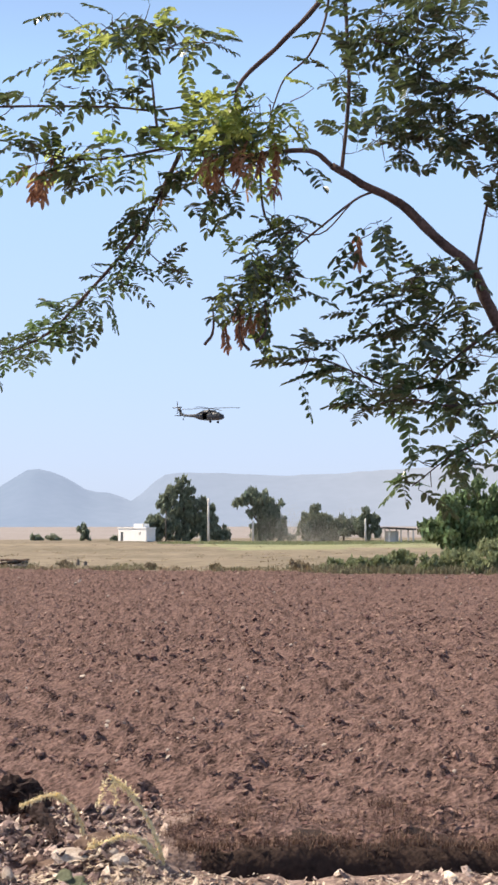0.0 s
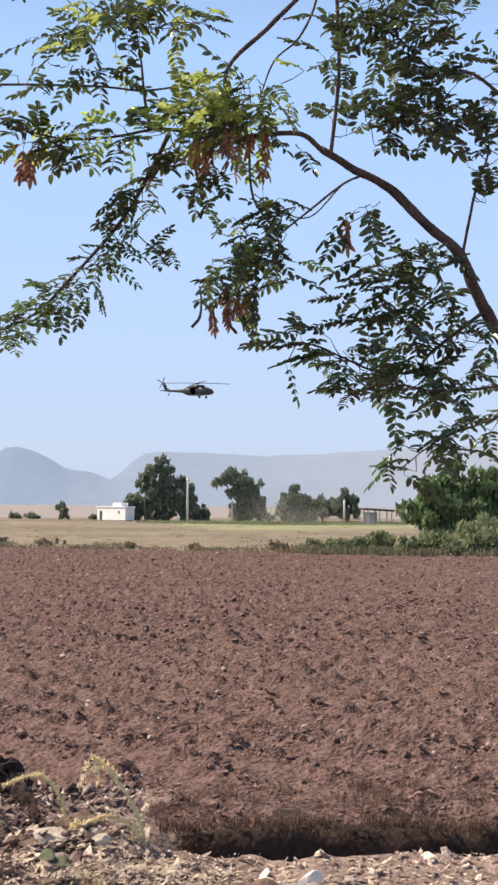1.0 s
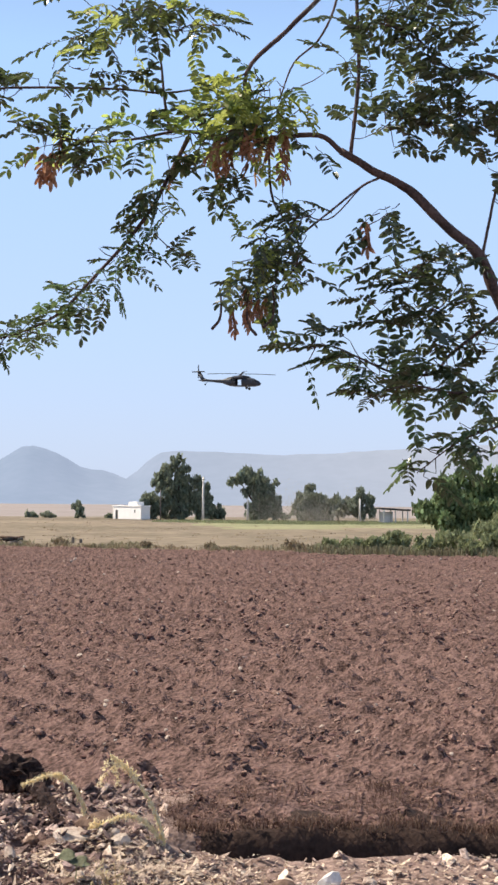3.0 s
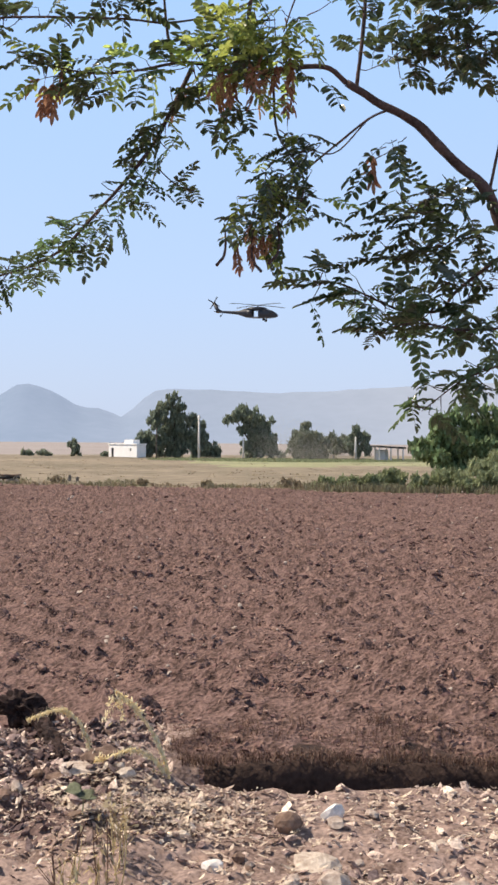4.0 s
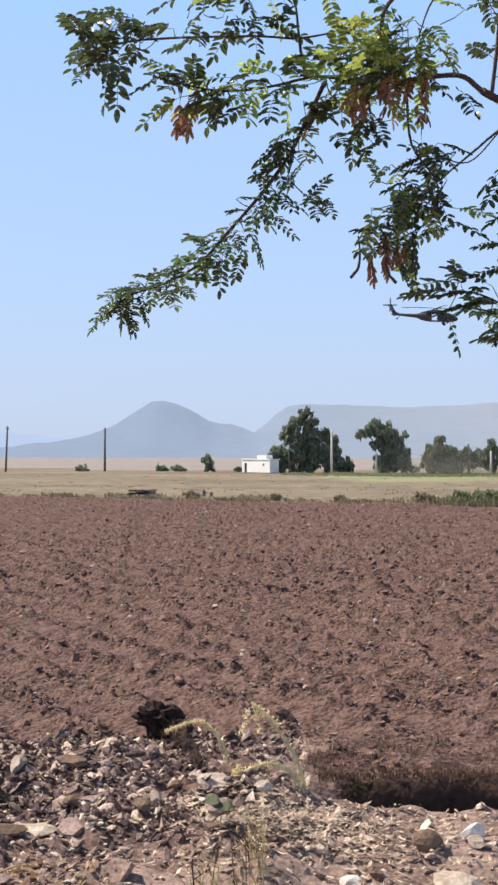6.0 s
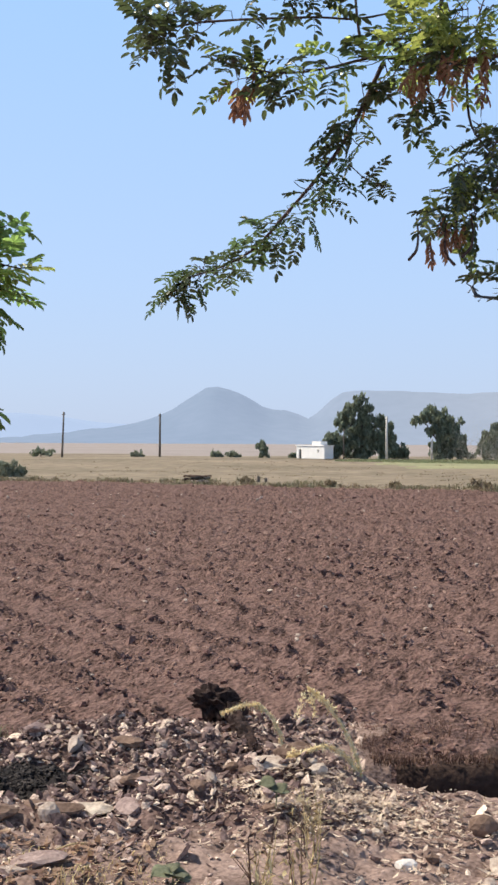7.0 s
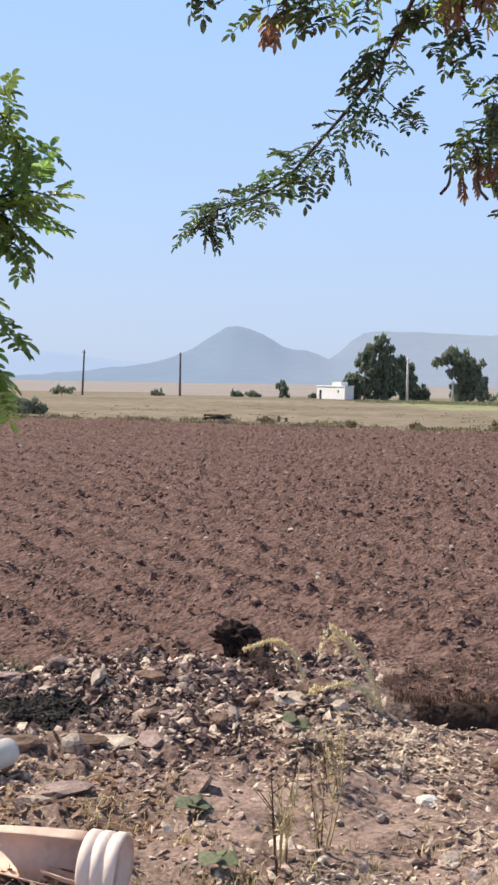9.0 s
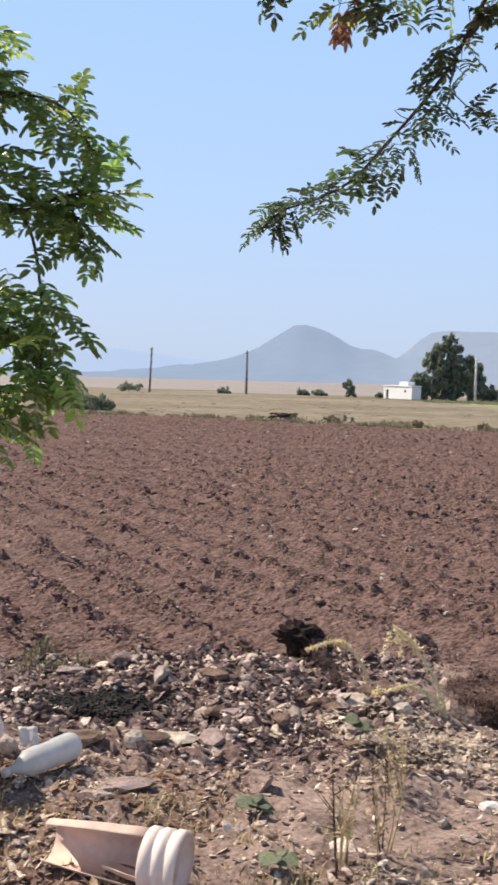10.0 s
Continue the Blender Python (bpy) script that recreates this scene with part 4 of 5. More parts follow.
    for x, y, r, s in ((7.3, 56.5, 0.36, 132), (-4.2, 63, 0.25, 133), (0.2, 59, 0.2, 134), (3.4, 58.4, 0.22, 135)):
        far_tree(pose(x, y, 0), [((0, 0, r * 0.7), (r * 1.1, r, r * 0.7)), ((r * 0.6, 0, r * 0.5), (r * 0.8, r, r * 0.5))], r * 1.3, 0.03, 420, 0.09, GRASS, "small dry weed clump in the grassland", s, "bush", "weeds at the field edge")


build_far_trees()


# ---- farmhouse, shed, poles ----
def build_house():
    house = tagged(empty("house", pose(-4.1, 172.5, 0, 0, 0, -58)), "low white flat-roofed farmhouse with a raised roof block", "house")
    W, D, H, T = 7.6, 1.3, 1.75, 0.2
    openings = [(1.0, 0.7, 1.3, 0.0), (5.9, 0.45, 0.4, 0.9)]

    def front():
        """Front wall with real openings, from piers, lintels and aprons."""
        bm = bmesh.new()
        x = 0.0
        for c, w, h, z in openings:
            a, b = c - w / 2, c + w / 2
            box(bm, pose((x + a) / 2, 0, H / 2), a - x, T, H)
            box(bm, pose(c, 0, (z + h + H) / 2), w, T, H - z - h)
            if z:
                box(bm, pose(c, 0, z / 2), w, T, z)
            x = b
        box(bm, pose((x + W) / 2, 0, H / 2), W - x, T, H)
        return bm

    part("wall", front(), WALL, house, smooth=False)
    for m, sx, sy in ((pose(T / 2, D / 2 + T / 2 - 0.1, H / 2), T, D - T - 0.01), (pose(W - T / 2, D / 2 + T / 2 - 0.1, H / 2), T, D - T - 0.01), (pose(W / 2, D, H / 2), W, T)):
        bm = bmesh.new()
        box(bm, m, sx, sy, H)
        part("wall", bm, WALL, house, smooth=False)
    bm = bmesh.new()
    box(bm, pose(W / 2, D / 2, H + 0.1), W + 0.3, D + 0.4, 0.18, 0.03)
    part("roof", bm, WALL, house, smooth=False)
    bm = bmesh.new()
    box(bm, pose(5.1, 0.65, H + 0.45), 2.4, 1.1, 0.55, 0.03)
    part("roof_block", bm, WALL, house, "white roof block", smooth=False)
    for c, w, h, z in openings:
        bm = bmesh.new()
        box(bm, pose(c, 0.06, z + h / 2), w - 0.02, 0.05, h - 0.02, 0.01)
        part("door" if z == 0 else "window", bm, DARK, house, "dark doorway" if z == 0 else "dark window", smooth=False)


def build_shed():
    shed = tagged(empty("shed", pose(31.2, 152, 0)), "open shed with a dark flat roof on pale posts", "shed")
    bm = bmesh.new()
    box(bm, pose(1.6, 1.5, 1.75, 0, 3, 0), 4.0, 3.4, 0.22, 0.03)
    part("roof", bm, DARK, shed, smooth=False)
    for x, y in product((0.1, 1.6, 3.2), (0, 3)):
        bm = bmesh.new()
        box(bm, pose(x, y, 0.85), 0.16, 0.16, 1.7, 0.02)
        part("post", bm, CONCRETE, shed, smooth=False)
    bm = bmesh.new()
    box(bm, pose(1.0, 3.1, 0.7), 1.8, 0.12, 1.4)
    part("wall", bm, WALL, shed, smooth=False)


def build_poles():
    def pole(x, y, h, r, material, label, arm=True, lean=0.0):
        ob = tagged(empty("utility_pole", pose(x, y, 0, 0, lean)), label, "pole", "poles")
        bm = bmesh.new()
        tube(bm, [Vector((0, 0, -0.3)), Vector((0, 0, h * 0.5)), Vector((0, 0, h))], r, r * 0.7, 8, 0.03)
        part("shaft", bm, material, ob)
        if arm:
            bm = bmesh.new()
            box(bm, pose(0, -r, h - 0.35), 0.5, 0.08, 0.10, 0.01)
            part("insulator_bracket", bm, material, ob)

    pole(-24.7, 176, 6.5, 0.19, WOOD, "dark wooden utility pole on the plain")
    pole(-37.7, 168, 6.5, 0.17, WOOD, "dark wooden utility pole beside low bushes", lean=2)
    pole(8.5, 166, 6.0, 0.19, CONCRETE, "pale concrete pole before the dark tree")
    pole(15.0, 169, 2.9, 0.17, CONCRETE, "short pale post before the broad tree", False)
    pole(29.6, 160, 3.1, 0.16, CONCRETE, "short pale post before a small tree", False)
    pole(2.6, 169, 4.2, 0.10, WOOD, "thin dark pole beside the house", False)


build_house()
build_shed()
build_poles()


# ---- the verge: stones, rubbish, weeds ----
RNG = np.random.default_rng(7)


def on_ground(x, y):
    return float(ground_height(np.array([x]), np.array([y]))[0])


def stone(x, y, size, material, label, flat=(1, 1, 0.7), turn=0.0, seed=0.0, group="loose stones", tilt=0.0, amount=0.3, sink=0.35):
    bm = bmesh.new()
    lump(bm, pose(0, 0, 0, tilt, tilt * 0.5, turn) @ Matrix.Diagonal((size * flat[0], size * flat[1], size * flat[2], 1)), 2, amount, 1.5, seed)
    ob = part("stone", bm, material, smooth=False)
    ob.matrix_world = pose(x, y, on_ground(x, y) + size * flat[2] * (1 - sink))
    return tagged(ob, label, "stone", group)


def build_stones():
    stone(1.17, 6.87, 0.062, ROCK_WHITE, "white angular stone with a pointed top on the dirt", (1.15, 0.75, 1.15), 25, 1.3, tilt=14, amount=0.4)
    stone(0.87, 6.60, 0.085, ROCK_BROWN, "rounded brown stone on the dirt", (1, 0.9, 0.8), 10, 2.2, amount=0.15)
    stone(0.97, 6.17, 0.12, ROCK, "flat tan slab of stone lying in the dirt", (1.1, 0.9, 0.35), -20, 3.1, tilt=14)
    stone(0.42, 6.17, 0.055, ROCK_WHITE, "small white stone in the litter", (1.1, 0.8, 0.8), 0, 4.5)
    stone(-1.55, 6.58, 0.065, ROCK, "grey rounded stone beside the bottle", (1, 0.8, 0.95), 0, 5.5, amount=0.15)
    stone(-1.47, 5.95, 0.16, ROCK_MAUVE, "pinkish flat stone half buried in dry grass", (1.1, 0.75, 0.22), 30, 6.1, tilt=-8)
    stone(-1.55, 5.75, 0.07, ROCK, "pale flat stone in dry grass", (1.3, 0.6, 0.25), 10, 6.6)
    stone(1.0, 5.75, 0.09, ROCK, "tan angular stone lying in the dirt", (0.8, 1, 0.7), 60, 7.3)
    rnd = random.Random(8)
    for k in range(26):
        x, y = rnd.uniform(-2.6, -0.1), rnd.uniform(6.5, 8.7)
        if dark_spot(x, y) < 1.3:
            continue
        stone(x, y, rnd.uniform(0.06, 0.115), rnd.choice((ROCK, ROCK_BROWN, ROCK_BROWN, ROCK_MAUVE)), "flat broken slab lying on the burnt bank", (rnd.uniform(1.0, 1.4), rnd.uniform(0.6, 0.9), rnd.uniform(0.18, 0.4)), rnd.uniform(0, 360), 40 + k * 1.3, "broken slabs", tilt=rnd.uniform(-18, 18), amount=0.45, sink=0.1)
    rnd = random.Random(5)
    for k in range(60):
        x, y = rnd.uniform(-2.9, 1.9), rnd.uniform(5.2, 8.9)
        if x > 0.2 and y > 7.35:
            y = rnd.uniform(5.2, 7.3)
        stone(x, y, rnd.uniform(0.022, 0.05), rnd.choice((ROCK, ROCK, ROCK, ROCK_BROWN)), "rough pale stone lying in the rubble", (rnd.uniform(0.9, 1.3), rnd.uniform(0.7, 1), rnd.uniform(0.4, 0.9)), rnd.uniform(0, 360), k * 1.7, tilt=rnd.uniform(-25, 25), amount=0.4)


def verge_points(n, bias=0.0):
    x = RNG.uniform(-4.2, 3.0, n * 5)
    y = RNG.uniform(4.6, 9.4, n * 5)
    ok = (y < field_start(x) + 0.25) & ~((x > 0.25) & (y > 7.42))
    keep = 0.12 + 1.1 * vnoise(x * 1.6 + 40, y * 1.6 + 40, 51) ** 2 + 0.35 * step(-0.2, -1.0, x) * step(6.6, 7.4, y) + 0.8 * np.exp(-((x + 0.05) / 0.55) ** 2 - ((y - 7.1) / 0.6) ** 2)
    keep = keep * (1 - 0.93 * np.exp(-((x - 0.1) / 0.75) ** 2 - ((y - 5.75) / 0.5) ** 2))
    keep = keep + 0.45 * step(-0.1, -0.6, x) * step(6.5, 7.0, y)
    keep = keep * np.where(dark_spot(x, y) < 1.1, 0.02, 1.0)
    ok &= RNG.random(n * 5) < keep
    x, y = x[ok][:n], y[ok][:n]
    return np.stack([x, y, ground_height(x, y)], -1)


def stuff(name, v, f, material, label, category):
    return tagged(new(name, tri_mesh(name, v, f, [material])), label, category, kind="stuff")


def build_litter():
    v, f = ico(1)
    p = verge_points(13000)
    size = 0.005 + 0.019 * RNG.random(len(p)) ** 2.2
    p[:, 2] += size * 0.3
    stuff("rubble", *strew(v, f, p, size, RNG, 0.42, 0.5, 0.4), LITTER, "pale stone chips and rubble strewn over dirt", "rubble")
    p = verge_points(1700)
    size = 0.018 + 0.026 * RNG.random(len(p)) ** 1.8
    p[:, 2] += size * 0.2
    stuff("rubble", *strew(v, f, p, size, RNG, 0.4, 0.5, 0.5), LITTER, "larger broken stones strewn over dirt", "rubble")
    p = verge_points(260)
    size = 0.030 + 0.030 * RNG.random(len(p)) ** 2
    p[:, 2] += size * 0.1
    stuff("rubble", *strew(v, f, p, size, RNG, 0.4, 0.5, 0.5), LITTER, "fist-sized broken stones lying in the rubble", "rubble")
    p = verge_points(8000)
    p = p[(p[:, 0] < 0.2) & (p[:, 1] > 6.4)]
    size = 0.008 + 0.034 * RNG.random(len(p)) ** 2.4
    p[:, 2] += size * 0.4
    stuff("earth_crumbs", *strew(v, f, p, size, RNG, 0.5, 0.5, 0.5), CRUMB, "dark purplish crumbs of burnt earth among the stones", "soil")
    leaf = np.array([(-1, 0, 0.15), (-0.3, -0.35, 0), (0.5, -0.3, 0.08), (1, 0, 0.3), (0.5, 0.3, 0.12), (-0.3, 0.35, 0.05)])
    tri = np.array([(0, 1, 5), (1, 2, 4), (1, 4, 5), (2, 3, 4)])
    p = spots(1100, -2.9, -0.9, 4.6, 6.3, -0.012)
    stuff("brown_leaves", *strew(leaf, tri, p, 0.02 + 0.035 * RNG.random(len(p)), RNG, 1.0, 0.4, 0.3), BROWN_LITTER, "brown dry leaves and chaff round the buckets", "leaf litter")
    x, y = RNG.normal(0.0, 0.32, 4200), RNG.normal(6.95, 0.28, 4200)
    x2, y2 = RNG.uniform(0.3, 2.4, 2200), RNG.uniform(5.3, 7.35, 2200)
    x, y = np.r_[x, x2], np.r_[y, y2]
    ok = (y < 7.38) & (RNG.random(len(x)) < 0.25 + 0.75 * vnoise(x * 3, y * 3, 53))
    p = np.stack([x, y, ground_height(x, y) + 0.022], -1)[ok]
    stuff("pale_husks", *strew(leaf, tri, p, 0.010 + 0.030 * RNG.random(len(p)) ** 1.6, RNG, 1.0, 0.5, 0.28), PALE_HUSK, "bleached husks and leaf flakes heaped round the dry grass", "leaf litter")
    p = verge_points(2600)
    p[:, 2] += 0.012
    stuff("dry_leaves", *strew(leaf, tri, p, 0.010 + 0.026 * RNG.random(len(p)) ** 1.5, RNG, 1.0, 0.45, 0.3), DRYLEAF, "curled dry leaves and husks on the dirt", "leaf litter")


def build_field_clods():
    v, f = ico(1)
    for count, lo, hi, a, b in ((74000, 0.010, 0.036, 8.4, 36), (9000, 0.022, 0.050, 8.4, 26), (26000, 0.028, 0.070, 18, 61), (400, 0.05, 0.085, 9.2, 45)):
        y = a * (b / a) ** RNG.random(count)
        x = RNG.uniform(-1, 1, count) * (y * 0.46 + 1)
        keep = ((y > field_start(x)) | (x > 0.3)) & (y < field_end(x) - 0.3) & ~((x > 0.3) & (y < 8.4)) & (RNG.random(count) < (0.16 + 0.84 * step(0.3, 0.8, furrow(x, y))) * (0.4 + 0.6 * vnoise(x * 1.1, y * 1.1, 61)))
        x, y = x[keep], y[keep]
        size = lo + (hi - lo) * RNG.random(len(x)) ** 2.5
        p = np.stack([x, y, ground_height(x, y) - size * 0.1], -1)
        stuff("soil_clods", *strew(v, f, p, size, RNG, 0.6, 0.5, 0.2), CLOD, "dry brown clods of ploughed soil", "soil")
    v, f = ico(1)
    y = 9.3 * (50 / 9.3) ** RNG.random(420)
    x = RNG.uniform(-1, 1, 420) * (y * 0.4 + 1)
    size = (0.010 + 0.014 * RNG.random(420)) * (0.6 + y / 18)
    p = np.stack([x, y, ground_height(x, y) + 0.02 + size * 0.4], -1)
    stuff("field_stones", *strew(v, f, p, size, RNG, 0.6, 0.3, 0.3), ROCK, "small pale stones in the ploughed soil", "stones")


def tufts(name, places, heights, blades, spread, material, label, category, lean=0.5, width=0.006):
    """Upright bent blades in tufts, joined."""
    n = len(places) * blades
    base = np.repeat(np.asarray(places), blades, 0) + np.c_[RNG.normal(0, spread, (n, 2)), np.zeros(n)]
    h = np.repeat(np.asarray(heights), blades) * RNG.uniform(0.5, 1.15, n)
    a = RNG.uniform(0, 2 * np.pi, n)
    out = np.stack([np.cos(a), np.sin(a), 0 * a], -1)
    side = np.stack([-np.sin(a), np.cos(a), 0 * a], -1) * width * RNG.uniform(0.6, 1.4, n)[:, None]
    up = np.array([0, 0, 1.0])
    k = (RNG.uniform(0.1, 1, n) * lean * h)[:, None]
    mid = base + up * (h * 0.6)[:, None] + out * k * 0.35
    tip = base + up * (h * (1 - 0.25 * lean))[:, None] + out * k
    v = np.stack([base - side, base + side, mid - side * 0.8, mid + side * 0.8, tip], 1).reshape(-1, 3)
    f = np.array([(0, 1, 3), (0, 3, 2), (2, 3, 4)])
    f = (f[None] + (np.arange(n) * 5)[:, None, None]).reshape(-1, 3)
    return stuff(name, v, f, material, label, category)


def spots(n, x0, x1, y0, y1, drop=0.01):
    x, y = RNG.uniform(x0, x1, n), RNG.uniform(y0, y1, n)
    return np.stack([x, y, ground_height(x, y) - drop], -1)


def edge_spots(n, x0, x1, a, b):
    """Places a to b metres beyond the far edge of the field."""
    x = RNG.uniform(x0, x1, n)
    y = field_end(x) + RNG.uniform(a, b, n)
    return np.stack([x, y, ground_height(x, y) - 0.01], -1)


def build_grass():
    tufts("dry_grass", spots(120, -2.6, 1.6, 4.7, 5.7), RNG.uniform(0.04, 0.14, 120), 12, 0.04, STALK, "short dry straw grass on the verge", "grass", 1.0, 0.003)
    tufts("dry_grass", spots(110, -2.6, -0.8, 4.7, 6.3), RNG.uniform(0.02, 0.06, 110), 12, 0.07, STALK, "matted straw beside the rubbish", "grass", 1.4, 0.003)
    p = spots(700, 0.25, 3.4, 8.28, 9.2)
    p = p[RNG.random(700) < 0.05 + 0.9 * vnoise(p[:, 0] * 2.6, p[:, 1] * 2.6, 57) ** 2]
    tufts("dry_brush", p, RNG.uniform(0.03, 0.15, len(p)) * (0.4 + vnoise(p[:, 0] * 1.9, p[:, 1] * 1.9, 58)), 16, 0.05, DRY_BUSH, "dry brown brush along the ditch bank", "brush", 1.7, 0.0022)
    tufts("weeds", spots(26, -2.9, -2.3, 8.0, 8.9), RNG.uniform(0.06, 0.16, 26), 12, 0.05, OLIVE, "grey-green weeds at the field's edge", "weeds", 0.8, 0.006)
    tufts("hanging_brush", spots(120, 0.35, 3.4, 8.24, 8.36, -0.01), RNG.uniform(0.04, 0.11, 120), 16, 0.05, DRY_BUSH, "dry brown brush on the lip of the ditch", "brush", 1.2, 0.003)
    tufts("tall_weeds", edge_spots(150, 8, 19, -0.3, 3.5), RNG.uniform(0.12, 0.6, 150), 26, 0.2, OLIVE, "pale green tall weeds at the field's edge", "weeds", 0.6, 0.022)
    tufts("edge_weeds", edge_spots(260, -24, 9, 0.0, 4.0), RNG.uniform(0.08, 0.28, 260), 18, 0.14, GRASS, "dry weeds along the edge of the ploughed field", "weeds", 0.7, 0.02)
    p = edge_spots(520, -24, 14, -0.2, 9)
    p = p[(vnoise(p[:, 0] * 0.5, p[:, 1] * 0.35, 59) > 0.5)]
    tufts("edge_brush", p, RNG.uniform(0.12, 0.42, len(p)), 22, 0.22, OLIVE, "patches of olive weeds along the far edge of the field", "weeds", 0.8, 0.018)
    y = 55 * (170 / 55) ** RNG.random(600)
    x = RNG.uniform(-1, 1, 600) * y * 0.42
    p = np.stack([x, y, ground_height(x, y) - 0.02], -1)[y > field_end(x) + 0.4]
    tufts("grassland", p, RNG.uniform(0.05, 0.16, len(p)), 9, 0.2, GRASS, "dry yellow grass tufts beyond the field", "grass", 0.7, 0.03)
    p = spots(2600, 2, 46, 140, 168)
    tufts("green_crop", p, RNG.uniform(0.10, 0.20, len(p)), 10, 0.5, GREEN, "low green growth before the farm trees", "plants", 0.6, 0.06)


def build_plume_grass():
    plant = tagged(empty("grass_plant", pose(0.23, 7.40, 0)), "dry straw-coloured grass with drooping feathery seed heads", "grass")
    arcs = (((0, 0, -0.02), (-0.02, 0.02, 0.16), (-0.10, 0.06, 0.36), (-0.24, 0.10, 0.54), (-0.34, 0.12, 0.62)), ((0, 0, -0.02), (-0.03, 0, 0.12), (-0.13, 0.02, 0.24), (-0.27, 0.03, 0.27), (-0.44, 0.03, 0.20)), ((-0.02, 0, -0.02), (-0.07, 0.05, 0.10), (-0.16, 0.05, 0.10)), ((-0.50, 0.46, 0.0), (-0.53, 0.46, 0.24), (-0.62, 0.48, 0.38), (-0.74, 0.49, 0.425), (-0.92, 0.52, 0.36)))
    for points in arcs:
        bm = bmesh.new()
        tube(bm, smooth_line(points, 6), 0.0105, 0.007, 6)
        line = smooth_line(points, 6)
        for p in line[4:]:
            for k in range(9):
                way = Vector((random.gauss(0, 1), random.gauss(0, 1), random.gauss(0, 1))).normalized()
                tube(bm, [p + way * 0.006, p + way * random.uniform(0.008, 0.015)], 0.003, 0.0012, 4, 0)
        part("stalk", bm, PLUME, plant)
        n = 26 * len(line)
        p = np.array([tuple(random.choice(line[3:])) for k in range(n)]) + RNG.normal(0, 0.007, (n, 3))
        v, f = strew(np.array([(-1, 0, 0), (0, -0.4, 0.1), (1, 0, 0), (0, 0.4, -0.1)]), np.array([(0, 1, 2), (0, 2, 3)]), p, RNG.uniform(0.006, 0.013, n), RNG, 1, 0.3, 1.2)
        ob = new("fuzz", tri_mesh("fuzz", v, f, [PLUME]))
        ob.parent = plant
        ob["kind"] = "stuff"
    for k, (c, way) in enumerate((((-0.36, 0.10, 0.60), (-0.05, 0, -0.18)), ((-0.33, 0.10, 0.58), (0.04, 0, -0.13)), ((-0.42, 0.03, 0.26), (-0.03, 0, -0.14)), ((-0.46, 0.03, 0.22), (0.06, 0, -0.10)), ((-0.28, 0.10, 0.58), (0.12, 0.02, -0.10)))):
        n = 90
        u = RNG.random(n)
        p = np.array(c) + np.outer(u, way) + RNG.normal(0, 0.012, (n, 3))
        quad = np.array([(-1, 0, 0), (0, -0.3, 0.1), (1, 0, 0), (0, 0.3, -0.1)])
        v, f = strew(quad, np.array([(0, 1, 2), (0, 2, 3)]), p, RNG.uniform(0.007, 0.017, n), RNG, 1, 0.3, 0.8)
        ob = new("seed_head", tri_mesh("seed_head", v, f, [PLUME]))
        ob.parent = plant
        ob["kind"] = "stuff"


def build_weed(x, y, height, stems, label):
    weed = tagged(empty("weed", pose(x, y, on_ground(x, y) - 0.01)), label, "weed", "dry weeds")
    rnd = random.Random(int(x * 100) + 9)
    for k in range(stems):
        a = rnd.uniform(0, 6.28)
        h = height * rnd.uniform(0.6, 1.05)
        b = Vector((math.cos(a) * 0.09 * rnd.random(), math.sin(a) * 0.09 * rnd.random(), 0))
        tip = b + Vector((math.cos(a) * 0.16 * h, math.sin(a) * 0.16 * h, h))
        mid = b.lerp(tip, 0.5) + Vector((rnd.uniform(-0.02, 0.02), rnd.uniform(-0.02, 0.02), 0))
        bm = bmesh.new()
        tube(bm, smooth_line([b, mid, tip], 4), 0.005, 0.002, 5)
        for q in range(4):
            u = rnd.uniform(0.3, 0.9)
            s = b.lerp(tip, u)
            tube(bm, [s, s + Vector((rnd.uniform(-0.09, 0.09), rnd.uniform(-0.09, 0.09), rnd.uniform(0.03, 0.12)))], 0.003, 0.0012, 4)
        part("stem", bm, STALK if k % 3 else DRY_BUSH, weed)
        n = 14
        p = np.array([tuple(b.lerp(tip, rnd.uniform(0.25, 1)) + Vector((rnd.gauss(0, 0.035), rnd.gauss(0, 0.035), rnd.gauss(0, 0.03)))) for q in range(n)])
        leafy = np.array([(-1, 0, 0), (0, -0.4, 0.12), (1, 0, -0.2), (0, 0.4, 0.1)])
        v, f = strew(leafy, np.array([(0, 1, 2), (0, 2, 3)]), p, RNG.uniform(0.010, 0.024, n), RNG, 1, 0.2, 0.9)
        ob = new("leaves", tri_mesh("leaves", v, f, [STALK if k % 2 else GRASS]))
        ob.parent = weed


def broad_leaves(x, y, z, count, size, label):
    """A few broad drooping green leaves on one short stem."""
    plant = tagged(empty("weed", pose(x, y, on_ground(x, y))), label, "weed", "green weeds")
    rnd = random.Random(int(y * 100))
    bm = bmesh.new()
    tube(bm, smooth_line([(0, 0, -0.02), (0.01, 0, z * 0.5), (0.0, 0, z)], 4), 0.004, 0.003, 5)
    part("stem", bm, GREEN, plant)
    for k in range(count):
        bm = bmesh.new()
        bmesh.ops.create_grid(bm, x_segments=6, y_segments=4, size=0.5)
        for v in bm.verts:
            u, w = v.co.x + 0.5, v.co.y
            v.co = Vector((u, w * 1.3 * math.sin(math.pi * min(u + 0.06, 1)) ** 0.7, 0.25 * abs(w) - 0.35 * u * u)) * size
        bmesh.ops.solidify(bm, geom=bm.faces[:], thickness=0.0015)
        leaf = part("leaf", bm, LEAF_PALE, plant)
        leaf.matrix_local = pose(0, 0, z * rnd.uniform(0.6, 1), rnd.uniform(-20, 20), rnd.uniform(-25, 5), k * 360 / count + rnd.uniform(-30, 30))


